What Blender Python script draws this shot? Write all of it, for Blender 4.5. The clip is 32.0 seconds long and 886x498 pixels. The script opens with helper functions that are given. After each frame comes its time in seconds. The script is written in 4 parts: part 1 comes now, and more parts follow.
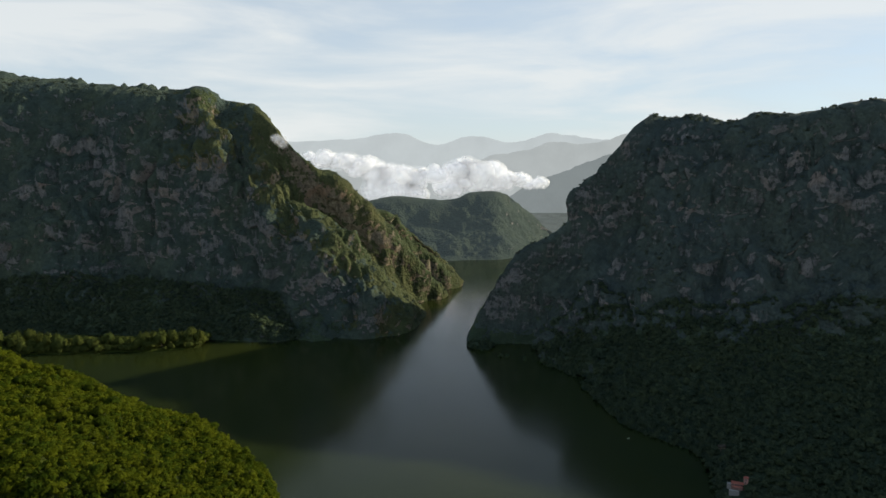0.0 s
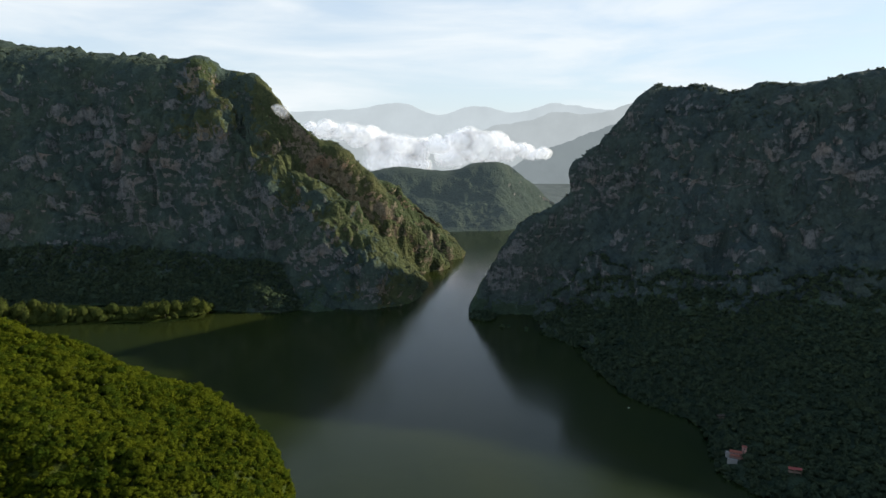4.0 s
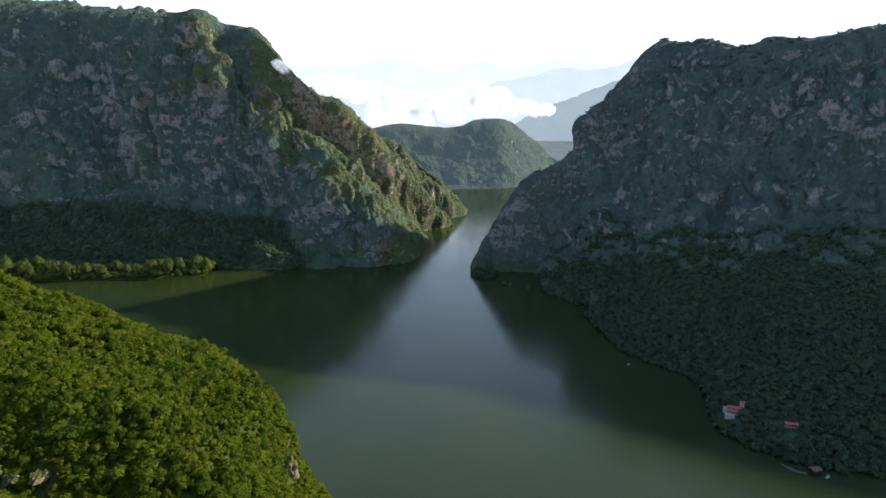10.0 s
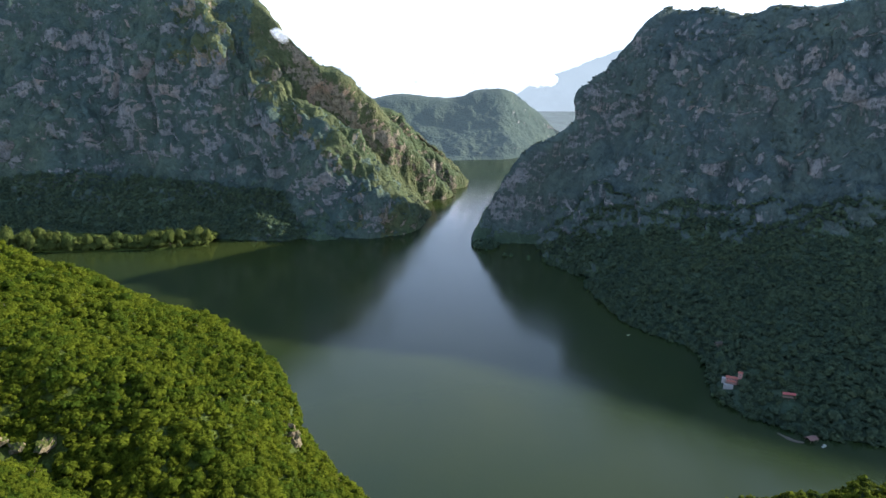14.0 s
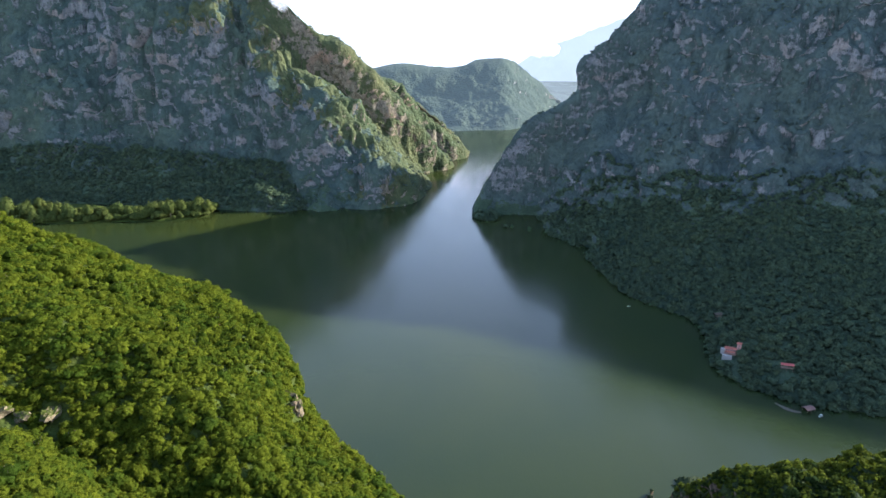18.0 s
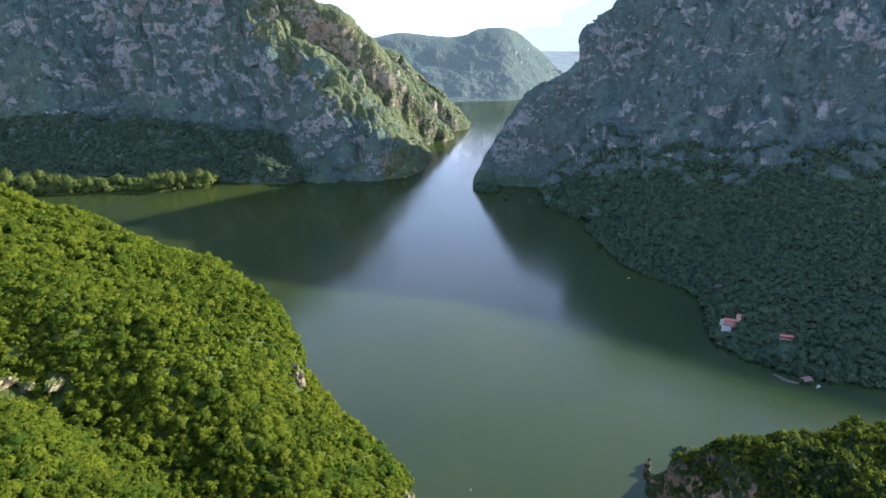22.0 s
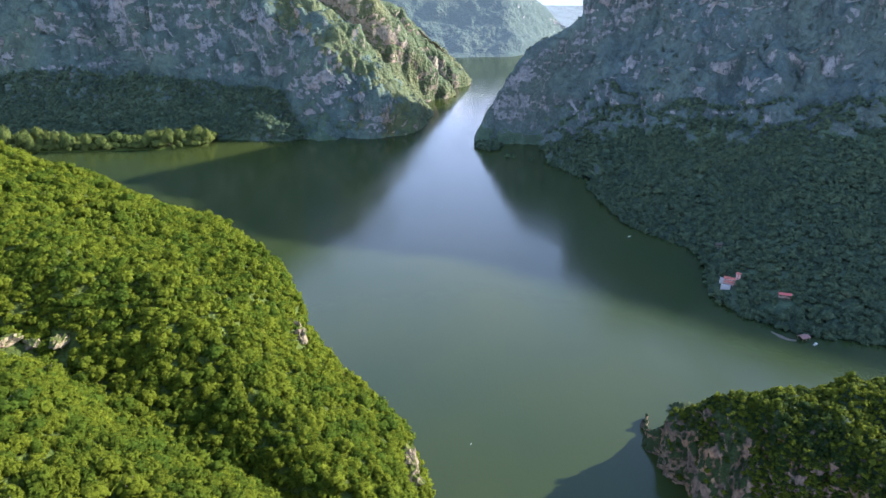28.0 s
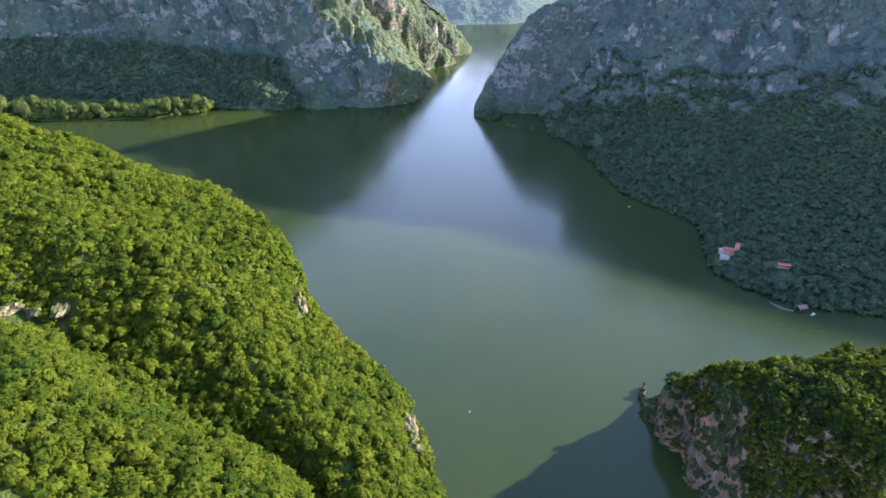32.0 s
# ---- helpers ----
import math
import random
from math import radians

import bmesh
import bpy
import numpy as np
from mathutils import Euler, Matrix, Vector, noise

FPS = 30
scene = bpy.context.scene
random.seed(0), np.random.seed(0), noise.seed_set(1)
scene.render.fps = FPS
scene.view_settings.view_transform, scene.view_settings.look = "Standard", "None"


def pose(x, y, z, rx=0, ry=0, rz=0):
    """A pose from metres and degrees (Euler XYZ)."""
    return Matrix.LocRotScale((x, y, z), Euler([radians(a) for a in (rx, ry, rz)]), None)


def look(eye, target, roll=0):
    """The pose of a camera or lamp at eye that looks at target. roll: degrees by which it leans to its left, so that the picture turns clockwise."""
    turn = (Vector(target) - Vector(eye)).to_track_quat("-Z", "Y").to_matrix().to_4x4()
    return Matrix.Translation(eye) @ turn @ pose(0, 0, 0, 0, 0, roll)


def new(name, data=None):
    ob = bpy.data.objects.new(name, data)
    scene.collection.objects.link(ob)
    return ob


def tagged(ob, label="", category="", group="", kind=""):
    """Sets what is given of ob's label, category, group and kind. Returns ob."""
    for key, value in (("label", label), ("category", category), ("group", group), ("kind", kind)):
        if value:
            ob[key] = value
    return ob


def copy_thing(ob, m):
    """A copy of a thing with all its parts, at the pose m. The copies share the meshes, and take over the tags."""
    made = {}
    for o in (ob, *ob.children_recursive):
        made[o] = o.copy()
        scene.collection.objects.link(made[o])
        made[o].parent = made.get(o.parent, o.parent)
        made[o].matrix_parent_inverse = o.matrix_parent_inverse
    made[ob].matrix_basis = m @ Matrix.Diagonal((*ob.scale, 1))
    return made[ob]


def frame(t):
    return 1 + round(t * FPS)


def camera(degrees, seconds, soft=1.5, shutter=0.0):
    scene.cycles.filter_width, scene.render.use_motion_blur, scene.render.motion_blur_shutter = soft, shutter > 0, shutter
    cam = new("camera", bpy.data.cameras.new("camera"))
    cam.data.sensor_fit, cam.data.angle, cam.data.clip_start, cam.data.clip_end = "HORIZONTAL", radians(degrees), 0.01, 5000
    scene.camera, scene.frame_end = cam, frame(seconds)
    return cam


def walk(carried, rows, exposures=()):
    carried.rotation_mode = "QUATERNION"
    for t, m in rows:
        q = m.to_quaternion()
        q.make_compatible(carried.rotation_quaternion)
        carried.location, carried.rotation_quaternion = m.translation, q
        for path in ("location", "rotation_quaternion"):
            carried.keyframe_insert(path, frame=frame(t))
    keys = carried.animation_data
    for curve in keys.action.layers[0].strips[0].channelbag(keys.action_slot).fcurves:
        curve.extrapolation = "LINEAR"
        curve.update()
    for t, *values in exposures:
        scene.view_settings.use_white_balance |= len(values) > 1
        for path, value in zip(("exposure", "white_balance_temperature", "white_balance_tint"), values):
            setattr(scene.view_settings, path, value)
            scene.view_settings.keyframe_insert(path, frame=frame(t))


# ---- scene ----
# ---------------------------------------------------------------- camera
EYE = 300.0
cam = camera(64.78, 32.0)
# seconds, yaw, pitch, lean to the left
ROWS = [
    (0.0, 0.000, -7.000, 0.000), (2.0, 0.097, -8.212, 0.026), (4.0, 0.177, -9.380, 0.039), (6.0, 0.245, -10.533, 0.047),
    (8.0, 0.303, -11.687, 0.055), (10.0, 0.353, -12.850, 0.066), (12.0, 0.397, -14.023, 0.080), (14.0, 0.437, -15.203, 0.095),
    (16.0, 0.474, -16.384, 0.109), (18.0, 0.509, -17.560, 0.121), (20.0, 0.542, -18.723, 0.128), (22.0, 0.573, -19.872, 0.130),
    (24.0, 0.601, -21.009, 0.130), (26.0, 0.626, -22.142, 0.131), (28.0, 0.644, -23.290, 0.142), (30.0, 0.655, -24.481, 0.175),
    (32.0, 0.654, -25.757, 0.247),
]
EXPOSURES = [(0.0, 0.18, 6300, 9), (6.0, 0.58, 5850, 9), (13.0, 1.50, 5400, 13), (23.0, 2.27, 5180, 19), (32.0, 2.52, 5120, 22)]
walk(cam, [(t, pose(0, 0, EYE, 90 + pitch, -roll, yaw)) for t, yaw, pitch, roll in ROWS], EXPOSURES)

# ---------------------------------------------------------------- sky and sun
SUN_AZIMUTH, SUN_HEIGHT = 70.0, 23.6     # degrees to the right of straight ahead, and above the horizon
SKY_STRENGTH, SUN_STRENGTH = 0.125, 4.1


def node(tree, kind, at=None, **values):
    """A node with its inputs set by name; a value that is a socket is linked."""
    n = tree.nodes.new(kind)
    for key, value in values.items():
        if key.startswith("_"):
            setattr_safe(n, key[1:], value)
            continue
        k = key.replace("__", " ")
        socket = n.inputs[int(k[1:])] if k[0] == "i" and k[1:].isdigit() else n.inputs[k]
        if isinstance(value, bpy.types.NodeSocket):
            tree.links.new(value, socket)
        else:
            socket.default_value = value
    return n


def setattr_safe(n, key, value):
    if key == "type":
        n.noise_dimensions = value
    elif key == "op":
        n.operation = value
    elif key == "data":
        n.data_type = value
    elif key == "blend":
        n.blend_type = value
    elif key == "attr":
        n.attribute_name = value


def ramp(tree, fac, stops):
    n = tree.nodes.new("ShaderNodeValToRGB")
    tree.links.new(fac, n.inputs[0])
    el = n.color_ramp.elements
    while len(el) < len(stops):
        el.new(0.5)
    for e, (p, c) in zip(el, stops):
        e.position = p
        e.color = (c, c, c, 1) if isinstance(c, (int, float)) else (*c, 1)
    return n.outputs[0]


def mix(tree, fac, a, b, blend="MIX"):
    n = tree.nodes.new("ShaderNodeMix")
    n.data_type, n.blend_type = "RGBA", blend
    for k, v in ((0, fac), (6, a), (7, b)):
        if isinstance(v, bpy.types.NodeSocket):
            tree.links.new(v, n.inputs[k])
        elif k == 0:
            n.inputs[0].default_value = v
        else:
            n.inputs[k].default_value = (*v, 1)
    return n.outputs[2]


def maths(tree, op, a, b=0.0):
    n = tree.nodes.new("ShaderNodeMath")
    n.operation = op
    for k, v in ((0, a), (1, b)):
        if isinstance(v, bpy.types.NodeSocket):
            tree.links.new(v, n.inputs[k])
        else:
            n.inputs[k].default_value = v
    return n.outputs[0]


def noise_tex(tree, vector, scale, detail=6.0, rough=0.55, distort=0.0):
    n = tree.nodes.new("ShaderNodeTexNoise")
    tree.links.new(vector, n.inputs["Vector"])
    n.inputs["Scale"].default_value, n.inputs["Detail"].default_value = scale, detail
    n.inputs["Roughness"].default_value, n.inputs["Distortion"].default_value = rough, distort
    return n.outputs["Fac"]


def mapped(tree, vector, scale, place=(0, 0, 0)):
    n = tree.nodes.new("ShaderNodeMapping")
    tree.links.new(vector, n.inputs[0])
    n.inputs["Scale"].default_value, n.inputs["Location"].default_value = scale, place
    return n.outputs[0]


world = bpy.data.worlds.new("sky")
scene.world = world
world.use_nodes = True
wt = world.node_tree
wt.nodes.clear()
sky = wt.nodes.new("ShaderNodeTexSky")
sky.sky_type, sky.sun_disc = "NISHITA", False
sky.sun_elevation, sky.sun_rotation = radians(SUN_HEIGHT), radians(SUN_AZIMUTH)
sky.altitude, sky.air_density, sky.dust_density = 600, 1.0, 0.6
sky.ozone_density = 4.0
way = wt.nodes.new("ShaderNodeTexCoord").outputs["Generated"]
sheet = noise_tex(wt, mapped(wt, way, (1.6, 1.6, 9.0)), 1.6, 7, 0.55, 0.4)
height = wt.nodes.new("ShaderNodeSeparateXYZ")
wt.links.new(way, height.inputs[0])
low = ramp(wt, height.outputs[2], [(0.0, 1.0), (0.22, 0.92), (0.4, 0.85), (0.7, 0.75)])
veil = maths(wt, "MULTIPLY", ramp(wt, sheet, [(0.36, 0.72), (0.60, 0.98)]), low)
bank = mix(wt, ramp(wt, sheet, [(0.42, 0.0), (0.60, 1.0)]), (4.9, 5.25, 5.3), (5.8, 5.9, 5.75))
aloft = mix(wt, ramp(wt, height.outputs[2], [(0.26, 0.0), (0.62, 1.0)]), bank, (1.5, 2.1, 3.0))
aloft = mix(wt, ramp(wt, height.outputs[2], [(0.60, 0.0), (0.85, 1.0)]), aloft, (0.7, 1.15, 1.9))
veil = maths(wt, "MAXIMUM", veil, ramp(wt, height.outputs[2], [(0.24, 0.0), (0.50, 0.95)]))
covered = mix(wt, veil, sky.outputs[0], aloft)
back = node(wt, "ShaderNodeBackground", Color=covered, Strength=SKY_STRENGTH)
wo = wt.nodes.new("ShaderNodeOutputWorld")
wt.links.new(back.outputs[0], wo.inputs[0])

sun = new("sun", bpy.data.lights.new("sun", "SUN"))
sun.data.energy, sun.data.angle, sun.data.color = SUN_STRENGTH, radians(1.0), (1.0, 0.87, 0.62)
az, el = radians(SUN_AZIMUTH), radians(SUN_HEIGHT)
SUNWARD = Vector((math.sin(az) * math.cos(el), math.cos(az) * math.cos(el), math.sin(el)))
sun.matrix_world = look(SUNWARD * 4000, (0, 0, 0))


# ---------------------------------------------------------------- materials
def material(name):
    m = bpy.data.materials.new(name)
    m.use_nodes = True
    t = m.node_tree
    t.nodes.clear()
    out = t.nodes.new("ShaderNodeOutputMaterial")
    return m, t, out


def bumped(t, height, strength, distance, normal=None):
    n = t.nodes.new("ShaderNodeBump")
    t.links.new(height, n.inputs["Height"])
    n.inputs["Strength"].default_value, n.inputs["Distance"].default_value = strength, distance
    if normal is not None:
        t.links.new(normal, n.inputs["Normal"])
    return n.outputs[0]


def mountain_material(name, green, dry, rock, pale, cover, scale=1.0, air=None, warm=(0.34, 0.22, 0.15)):
    """Limestone cliffs with scrub on the ledges: bare rock where the ground is steep and the noise lets it. air: haze
    added as emission.
    """
    m, t, out = material(name)
    geo = t.nodes.new("ShaderNodeNewGeometry")
    place = geo.outputs["Position"]
    up = t.nodes.new("ShaderNodeSeparateXYZ")
    t.links.new(geo.outputs["Normal"], up.inputs[0])
    big = noise_tex(t, place, 0.009 * scale, 4, 0.55)
    mid = noise_tex(t, place, 0.032 * scale, 6, 0.6, 0.6)
    bands = noise_tex(t, mapped(t, place, (0.012, 0.012, 0.085)), scale, 5, 0.6, 0.4)
    streak = noise_tex(t, mapped(t, place, (0.15, 0.15, 0.026)), scale, 7, 0.7, 0.8)
    fine = noise_tex(t, place, 0.13 * scale, 8, 0.72)
    leaf = mix(t, ramp(t, big, [(0.4, 0.0), (0.62, 1.0)]), green, dry)
    cells = t.nodes.new("ShaderNodeTexVoronoi")
    warp = t.nodes.new("ShaderNodeVectorMath")
    warp.operation = "MULTIPLY_ADD"
    wobble = t.nodes.new("ShaderNodeTexNoise")
    t.links.new(place, wobble.inputs["Vector"])
    wobble.inputs["Scale"].default_value = 0.25
    t.links.new(wobble.outputs["Color"], warp.inputs[0])
    warp.inputs[1].default_value = (5.0, 5.0, 5.0)
    t.links.new(place, warp.inputs[2])
    t.links.new(warp.outputs[0], cells.inputs["Vector"])
    cells.inputs["Scale"].default_value = 0.19 * scale
    canopy = ramp(t, cells.outputs["Distance"], [(0.15, 1.0), (0.75, 0.0)])
    amount = maths(t, "MULTIPLY", up.outputs[2], 0.55)
    for tex, weight in ((mid, 0.5), (big, 0.55), (bands, 0.45), (streak, 0.65), (fine, 0.75), (canopy, 0.1)):
        amount = maths(t, "ADD", amount, maths(t, "MULTIPLY", maths(t, "SUBTRACT", tex, 0.5), weight))
    scrub = ramp(t, maths(t, "ADD", amount, 0.3), [(cover - 0.03, 0.0), (cover + 0.08, 1.0)])
    stone = mix(t, ramp(t, streak, [(0.38, 0.0), (0.62, 1.0)]), rock, pale)
    stone = mix(t, ramp(t, noise_tex(t, place, 0.018 * scale, 5, 0.6, 0.5), [(0.52, 0.0), (0.66, 0.75)]), stone, warm)
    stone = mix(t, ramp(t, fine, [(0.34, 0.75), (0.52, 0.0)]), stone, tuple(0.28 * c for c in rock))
    each = t.nodes.new("ShaderNodeSeparateColor")
    t.links.new(cells.outputs["Color"], each.inputs[0])
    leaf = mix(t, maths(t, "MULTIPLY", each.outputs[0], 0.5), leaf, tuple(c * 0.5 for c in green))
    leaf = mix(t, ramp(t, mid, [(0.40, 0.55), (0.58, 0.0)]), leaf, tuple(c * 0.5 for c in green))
    colour = mix(t, scrub, stone, leaf)
    lump = maths(t, "ADD", maths(t, "MULTIPLY", canopy, scrub), maths(t, "MULTIPLY", fine, 0.7))
    nrm = bumped(t, lump, 0.7, 2.6 / scale)
    nrm = bumped(t, streak, 0.6, 3.5 / scale, nrm)
    b = node(t, "ShaderNodeBsdfPrincipled", **{"Base__Color": colour, "Roughness": 0.95, "Normal": nrm})
    b.inputs["Specular IOR Level"].default_value = 0.15
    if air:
        # haze before the distant hill, added as an even emission
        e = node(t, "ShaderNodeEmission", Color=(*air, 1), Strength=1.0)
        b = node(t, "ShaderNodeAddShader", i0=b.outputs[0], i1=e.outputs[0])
    t.links.new(b.outputs[0], out.inputs[0])
    return m


def leaf_material(name, dark, light, dry):
    """Leaves: each tree has its own tint, each tuft its own shade; some light passes through."""
    m, t, out = material(name)
    geo = t.nodes.new("ShaderNodeNewGeometry")
    tint = t.nodes.new("ShaderNodeAttribute")
    tint.attribute_name = "tint"
    oi = t.nodes.new("ShaderNodeObjectInfo")
    each = maths(t, "FRACT", maths(t, "ADD", tint.outputs["Fac"], oi.outputs["Random"]))
    grove = ramp(t, noise_tex(t, geo.outputs["Position"], 0.022, 4, 0.6), [(0.32, 0.0), (0.68, 1.0)])
    one = maths(t, "ADD", maths(t, "MULTIPLY", each, 0.6), maths(t, "MULTIPLY", grove, 0.4))
    base = ramp(t, one, [(0.0, tuple(c * f for c, f in zip(dark, (0.8, 0.9, 1.2)))), (0.25, dark), (0.6, light), (0.9, tuple(c * f for c, f in zip(light, (1.06, 1.03, 0.9)))), (1.0, dry)])
    tuft = maths(t, "ADD", 0.84, maths(t, "MULTIPLY", geo.outputs["Random Per Island"], 0.32))
    shade = t.nodes.new("ShaderNodeVectorMath")
    shade.operation = "SCALE"
    t.links.new(base, shade.inputs[0])
    t.links.new(tuft, shade.inputs["Scale"])
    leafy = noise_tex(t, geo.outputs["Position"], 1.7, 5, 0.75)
    # noise darkens the colour to imitate shaded gaps between the leaves
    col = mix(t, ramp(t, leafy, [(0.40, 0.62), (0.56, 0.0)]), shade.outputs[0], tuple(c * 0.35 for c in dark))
    d = node(t, "ShaderNodeBsdfPrincipled", **{"Base__Color": col, "Roughness": 0.75, "Normal": bumped(t, leafy, 1.0, 0.6)})
    d.inputs["Specular IOR Level"].default_value = 0.02
    tr = node(t, "ShaderNodeBsdfTranslucent", Color=col)
    mx = node(t, "ShaderNodeMixShader", Fac=0.46, i1=d.outputs[0], i2=tr.outputs[0])
    t.links.new(mx.outputs[0], out.inputs[0])
    return m


def plain_material(name, colour, roughness=0.8, spread=0.25, scale=1.5, metal=0.0):
    m, t, out = material(name)
    geo = t.nodes.new("ShaderNodeNewGeometry")
    grain = noise_tex(t, geo.outputs["Position"], scale, 6, 0.6)
    low = tuple(c * (1 - spread) for c in colour)
    high = tuple(min(1.0, c * (1 + spread)) for c in colour)
    col = mix(t, ramp(t, grain, [(0.35, 0.0), (0.65, 1.0)]), low, high)
    b = node(t, "ShaderNodeBsdfPrincipled", **{"Base__Color": col, "Roughness": roughness, "Metallic": metal, "Normal": bumped(t, grain, 0.3, 0.05)})
    t.links.new(b.outputs[0], out.inputs[0])
    return m


def water_material():
    m, t, out = material("lake_water")
    geo = t.nodes.new("ShaderNodeNewGeometry")
    place = geo.outputs["Position"]
    silt = noise_tex(t, mapped(t, place, (0.004, 0.0025, 0.004)), 1.0, 4, 0.5)
    colour = mix(t, ramp(t, silt, [(0.35, 0.0), (0.7, 1.0)]), (0.017, 0.027, 0.009), (0.030, 0.037, 0.007))
    ripple = noise_tex(t, mapped(t, place, (0.5, 0.22, 0.5)), 1.0, 5, 0.6)
    swell = noise_tex(t, mapped(t, place, (0.03, 0.015, 0.03)), 1.0, 4, 0.5)
    gust = ramp(t, noise_tex(t, mapped(t, place, (0.010, 0.004, 0.01)), 1.0, 5, 0.6, 0.8), [(0.35, 0.10), (0.7, 0.22)])
    nrm = bumped(t, ripple, 0.12, 0.5)
    nrm = bumped(t, swell, 0.06, 2.0, nrm)
    b = node(t, "ShaderNodeBsdfPrincipled", **{"Base__Color": colour, "Roughness": gust, "IOR": 1.333, "Normal": nrm})
    b.inputs["Specular IOR Level"].default_value = 0.33
    t.links.new(b.outputs[0], out.inputs[0])
    return m


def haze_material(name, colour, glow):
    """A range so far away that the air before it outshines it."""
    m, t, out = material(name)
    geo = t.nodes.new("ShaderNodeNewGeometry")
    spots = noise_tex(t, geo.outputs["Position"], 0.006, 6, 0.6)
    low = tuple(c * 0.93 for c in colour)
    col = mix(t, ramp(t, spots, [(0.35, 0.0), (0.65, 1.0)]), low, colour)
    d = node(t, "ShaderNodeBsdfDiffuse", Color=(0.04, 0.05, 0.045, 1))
    # haze over the range, put in as emission
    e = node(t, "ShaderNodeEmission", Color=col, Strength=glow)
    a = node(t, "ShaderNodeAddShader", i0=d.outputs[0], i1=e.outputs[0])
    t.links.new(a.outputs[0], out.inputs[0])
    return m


# bluish, low-contrast colours of MAT_LEFT and MAT_RIGHT stand in for haze
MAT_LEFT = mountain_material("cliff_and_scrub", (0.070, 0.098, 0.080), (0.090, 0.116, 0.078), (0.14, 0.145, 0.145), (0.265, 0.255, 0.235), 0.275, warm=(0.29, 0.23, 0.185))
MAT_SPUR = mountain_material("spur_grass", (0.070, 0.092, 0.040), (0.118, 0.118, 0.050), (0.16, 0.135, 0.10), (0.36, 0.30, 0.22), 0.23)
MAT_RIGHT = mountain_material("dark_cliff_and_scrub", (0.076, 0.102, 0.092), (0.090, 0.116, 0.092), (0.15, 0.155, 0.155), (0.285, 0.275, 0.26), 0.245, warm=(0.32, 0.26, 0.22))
MAT_SLOPE = mountain_material("forest_floor", (0.055, 0.075, 0.010), (0.07, 0.085, 0.012), (0.12, 0.105, 0.06), (0.22, 0.18, 0.11), 0.10, 2.0)
MAT_FLOOR = mountain_material("shaded_forest_floor", (0.060, 0.090, 0.050), (0.075, 0.10, 0.055), (0.16, 0.15, 0.12), (0.2, 0.18, 0.15), 0.10, 2.0)
MAT_WALL = mountain_material("headland_rock", (0.024, 0.038, 0.012), (0.034, 0.048, 0.014), (0.085, 0.065, 0.05), (0.225, 0.155, 0.105), 0.43, 1.6, None, (0.33, 0.185, 0.095))
MAT_MID = mountain_material("hazed_wooded_hill", (0.040, 0.058, 0.038), (0.052, 0.068, 0.040), (0.2, 0.19, 0.17), (0.3, 0.27, 0.24), 0.20, 0.7, (0.024, 0.030, 0.032))
MAT_WATER = water_material()
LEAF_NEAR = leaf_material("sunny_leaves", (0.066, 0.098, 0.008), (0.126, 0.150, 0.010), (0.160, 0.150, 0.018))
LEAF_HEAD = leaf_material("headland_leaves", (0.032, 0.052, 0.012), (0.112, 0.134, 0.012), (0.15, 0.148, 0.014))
# far leaves: extra blue in these two colours imitates haze over the distance
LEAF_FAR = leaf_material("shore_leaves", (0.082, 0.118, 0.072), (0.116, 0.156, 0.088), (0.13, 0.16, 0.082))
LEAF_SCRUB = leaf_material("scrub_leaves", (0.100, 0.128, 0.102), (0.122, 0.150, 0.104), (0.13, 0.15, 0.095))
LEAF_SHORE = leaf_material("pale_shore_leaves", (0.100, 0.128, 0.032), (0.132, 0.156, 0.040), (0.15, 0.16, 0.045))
BARK = plain_material("bark", (0.13, 0.10, 0.075), 0.9, 0.4, 3.0)


# ---------------------------------------------------------------- geometry helpers
def lattice(i, seed):
    h = (i[..., 0] * 374761393 + i[..., 1] * 668265263 + i[..., 2] * 2147483647 + seed * 1274126177) & 0xFFFFFFFF
    h = ((h ^ (h >> 13)) * 1274126177) & 0xFFFFFFFF
    return ((h ^ (h >> 16)) & 0xFFFF) / 32767.5 - 1.0


def value_noise(p, seed=0):
    i = np.floor(p).astype(np.int64)
    f = p - i
    f = f * f * f * (f * (f * 6 - 15) + 10)
    total = 0.0
    for dx in (0, 1):
        for dy in (0, 1):
            for dz in (0, 1):
                wgt = (f[..., 0] if dx else 1 - f[..., 0]) * (f[..., 1] if dy else 1 - f[..., 1]) * (f[..., 2] if dz else 1 - f[..., 2])
                total = total + wgt * lattice(i + np.array((dx, dy, dz)), seed)
    return total


def fbm(p, octaves=5, gain=0.5, seed=0):
    total, amp = 0.0, 1.0
    for k in range(octaves):
        total = total + amp * value_noise(p * 2.0 ** k + 17.3 * k, seed + k)
        amp *= gain
    return total


def spline(rows, n, axis):
    """Catmull-Rom through the control points along one axis, to n points."""
    rows = np.moveaxis(np.asarray(rows, float), axis, 0)
    m = len(rows)
    s = np.linspace(0, m - 1, n)
    k = np.minimum(s.astype(int), m - 2)
    f = (s - k).reshape((-1,) + (1,) * (rows.ndim - 1))
    at = lambda j: rows[np.clip(j, 0, m - 1)]
    a, b, c, d = at(k - 1), at(k), at(k + 1), at(k + 2)
    got = 0.5 * (2 * b + (c - a) * f + (2 * a - 5 * b + 4 * c - d) * f ** 2 + (3 * b - a - 3 * c + d) * f ** 3)
    return np.moveaxis(got, 0, axis)


def grid_normals(g):
    du, dv = np.gradient(g, axis=1), np.gradient(g, axis=0)
    n = np.cross(du, dv)
    return n / np.maximum(np.linalg.norm(n, axis=-1, keepdims=True), 1e-9)


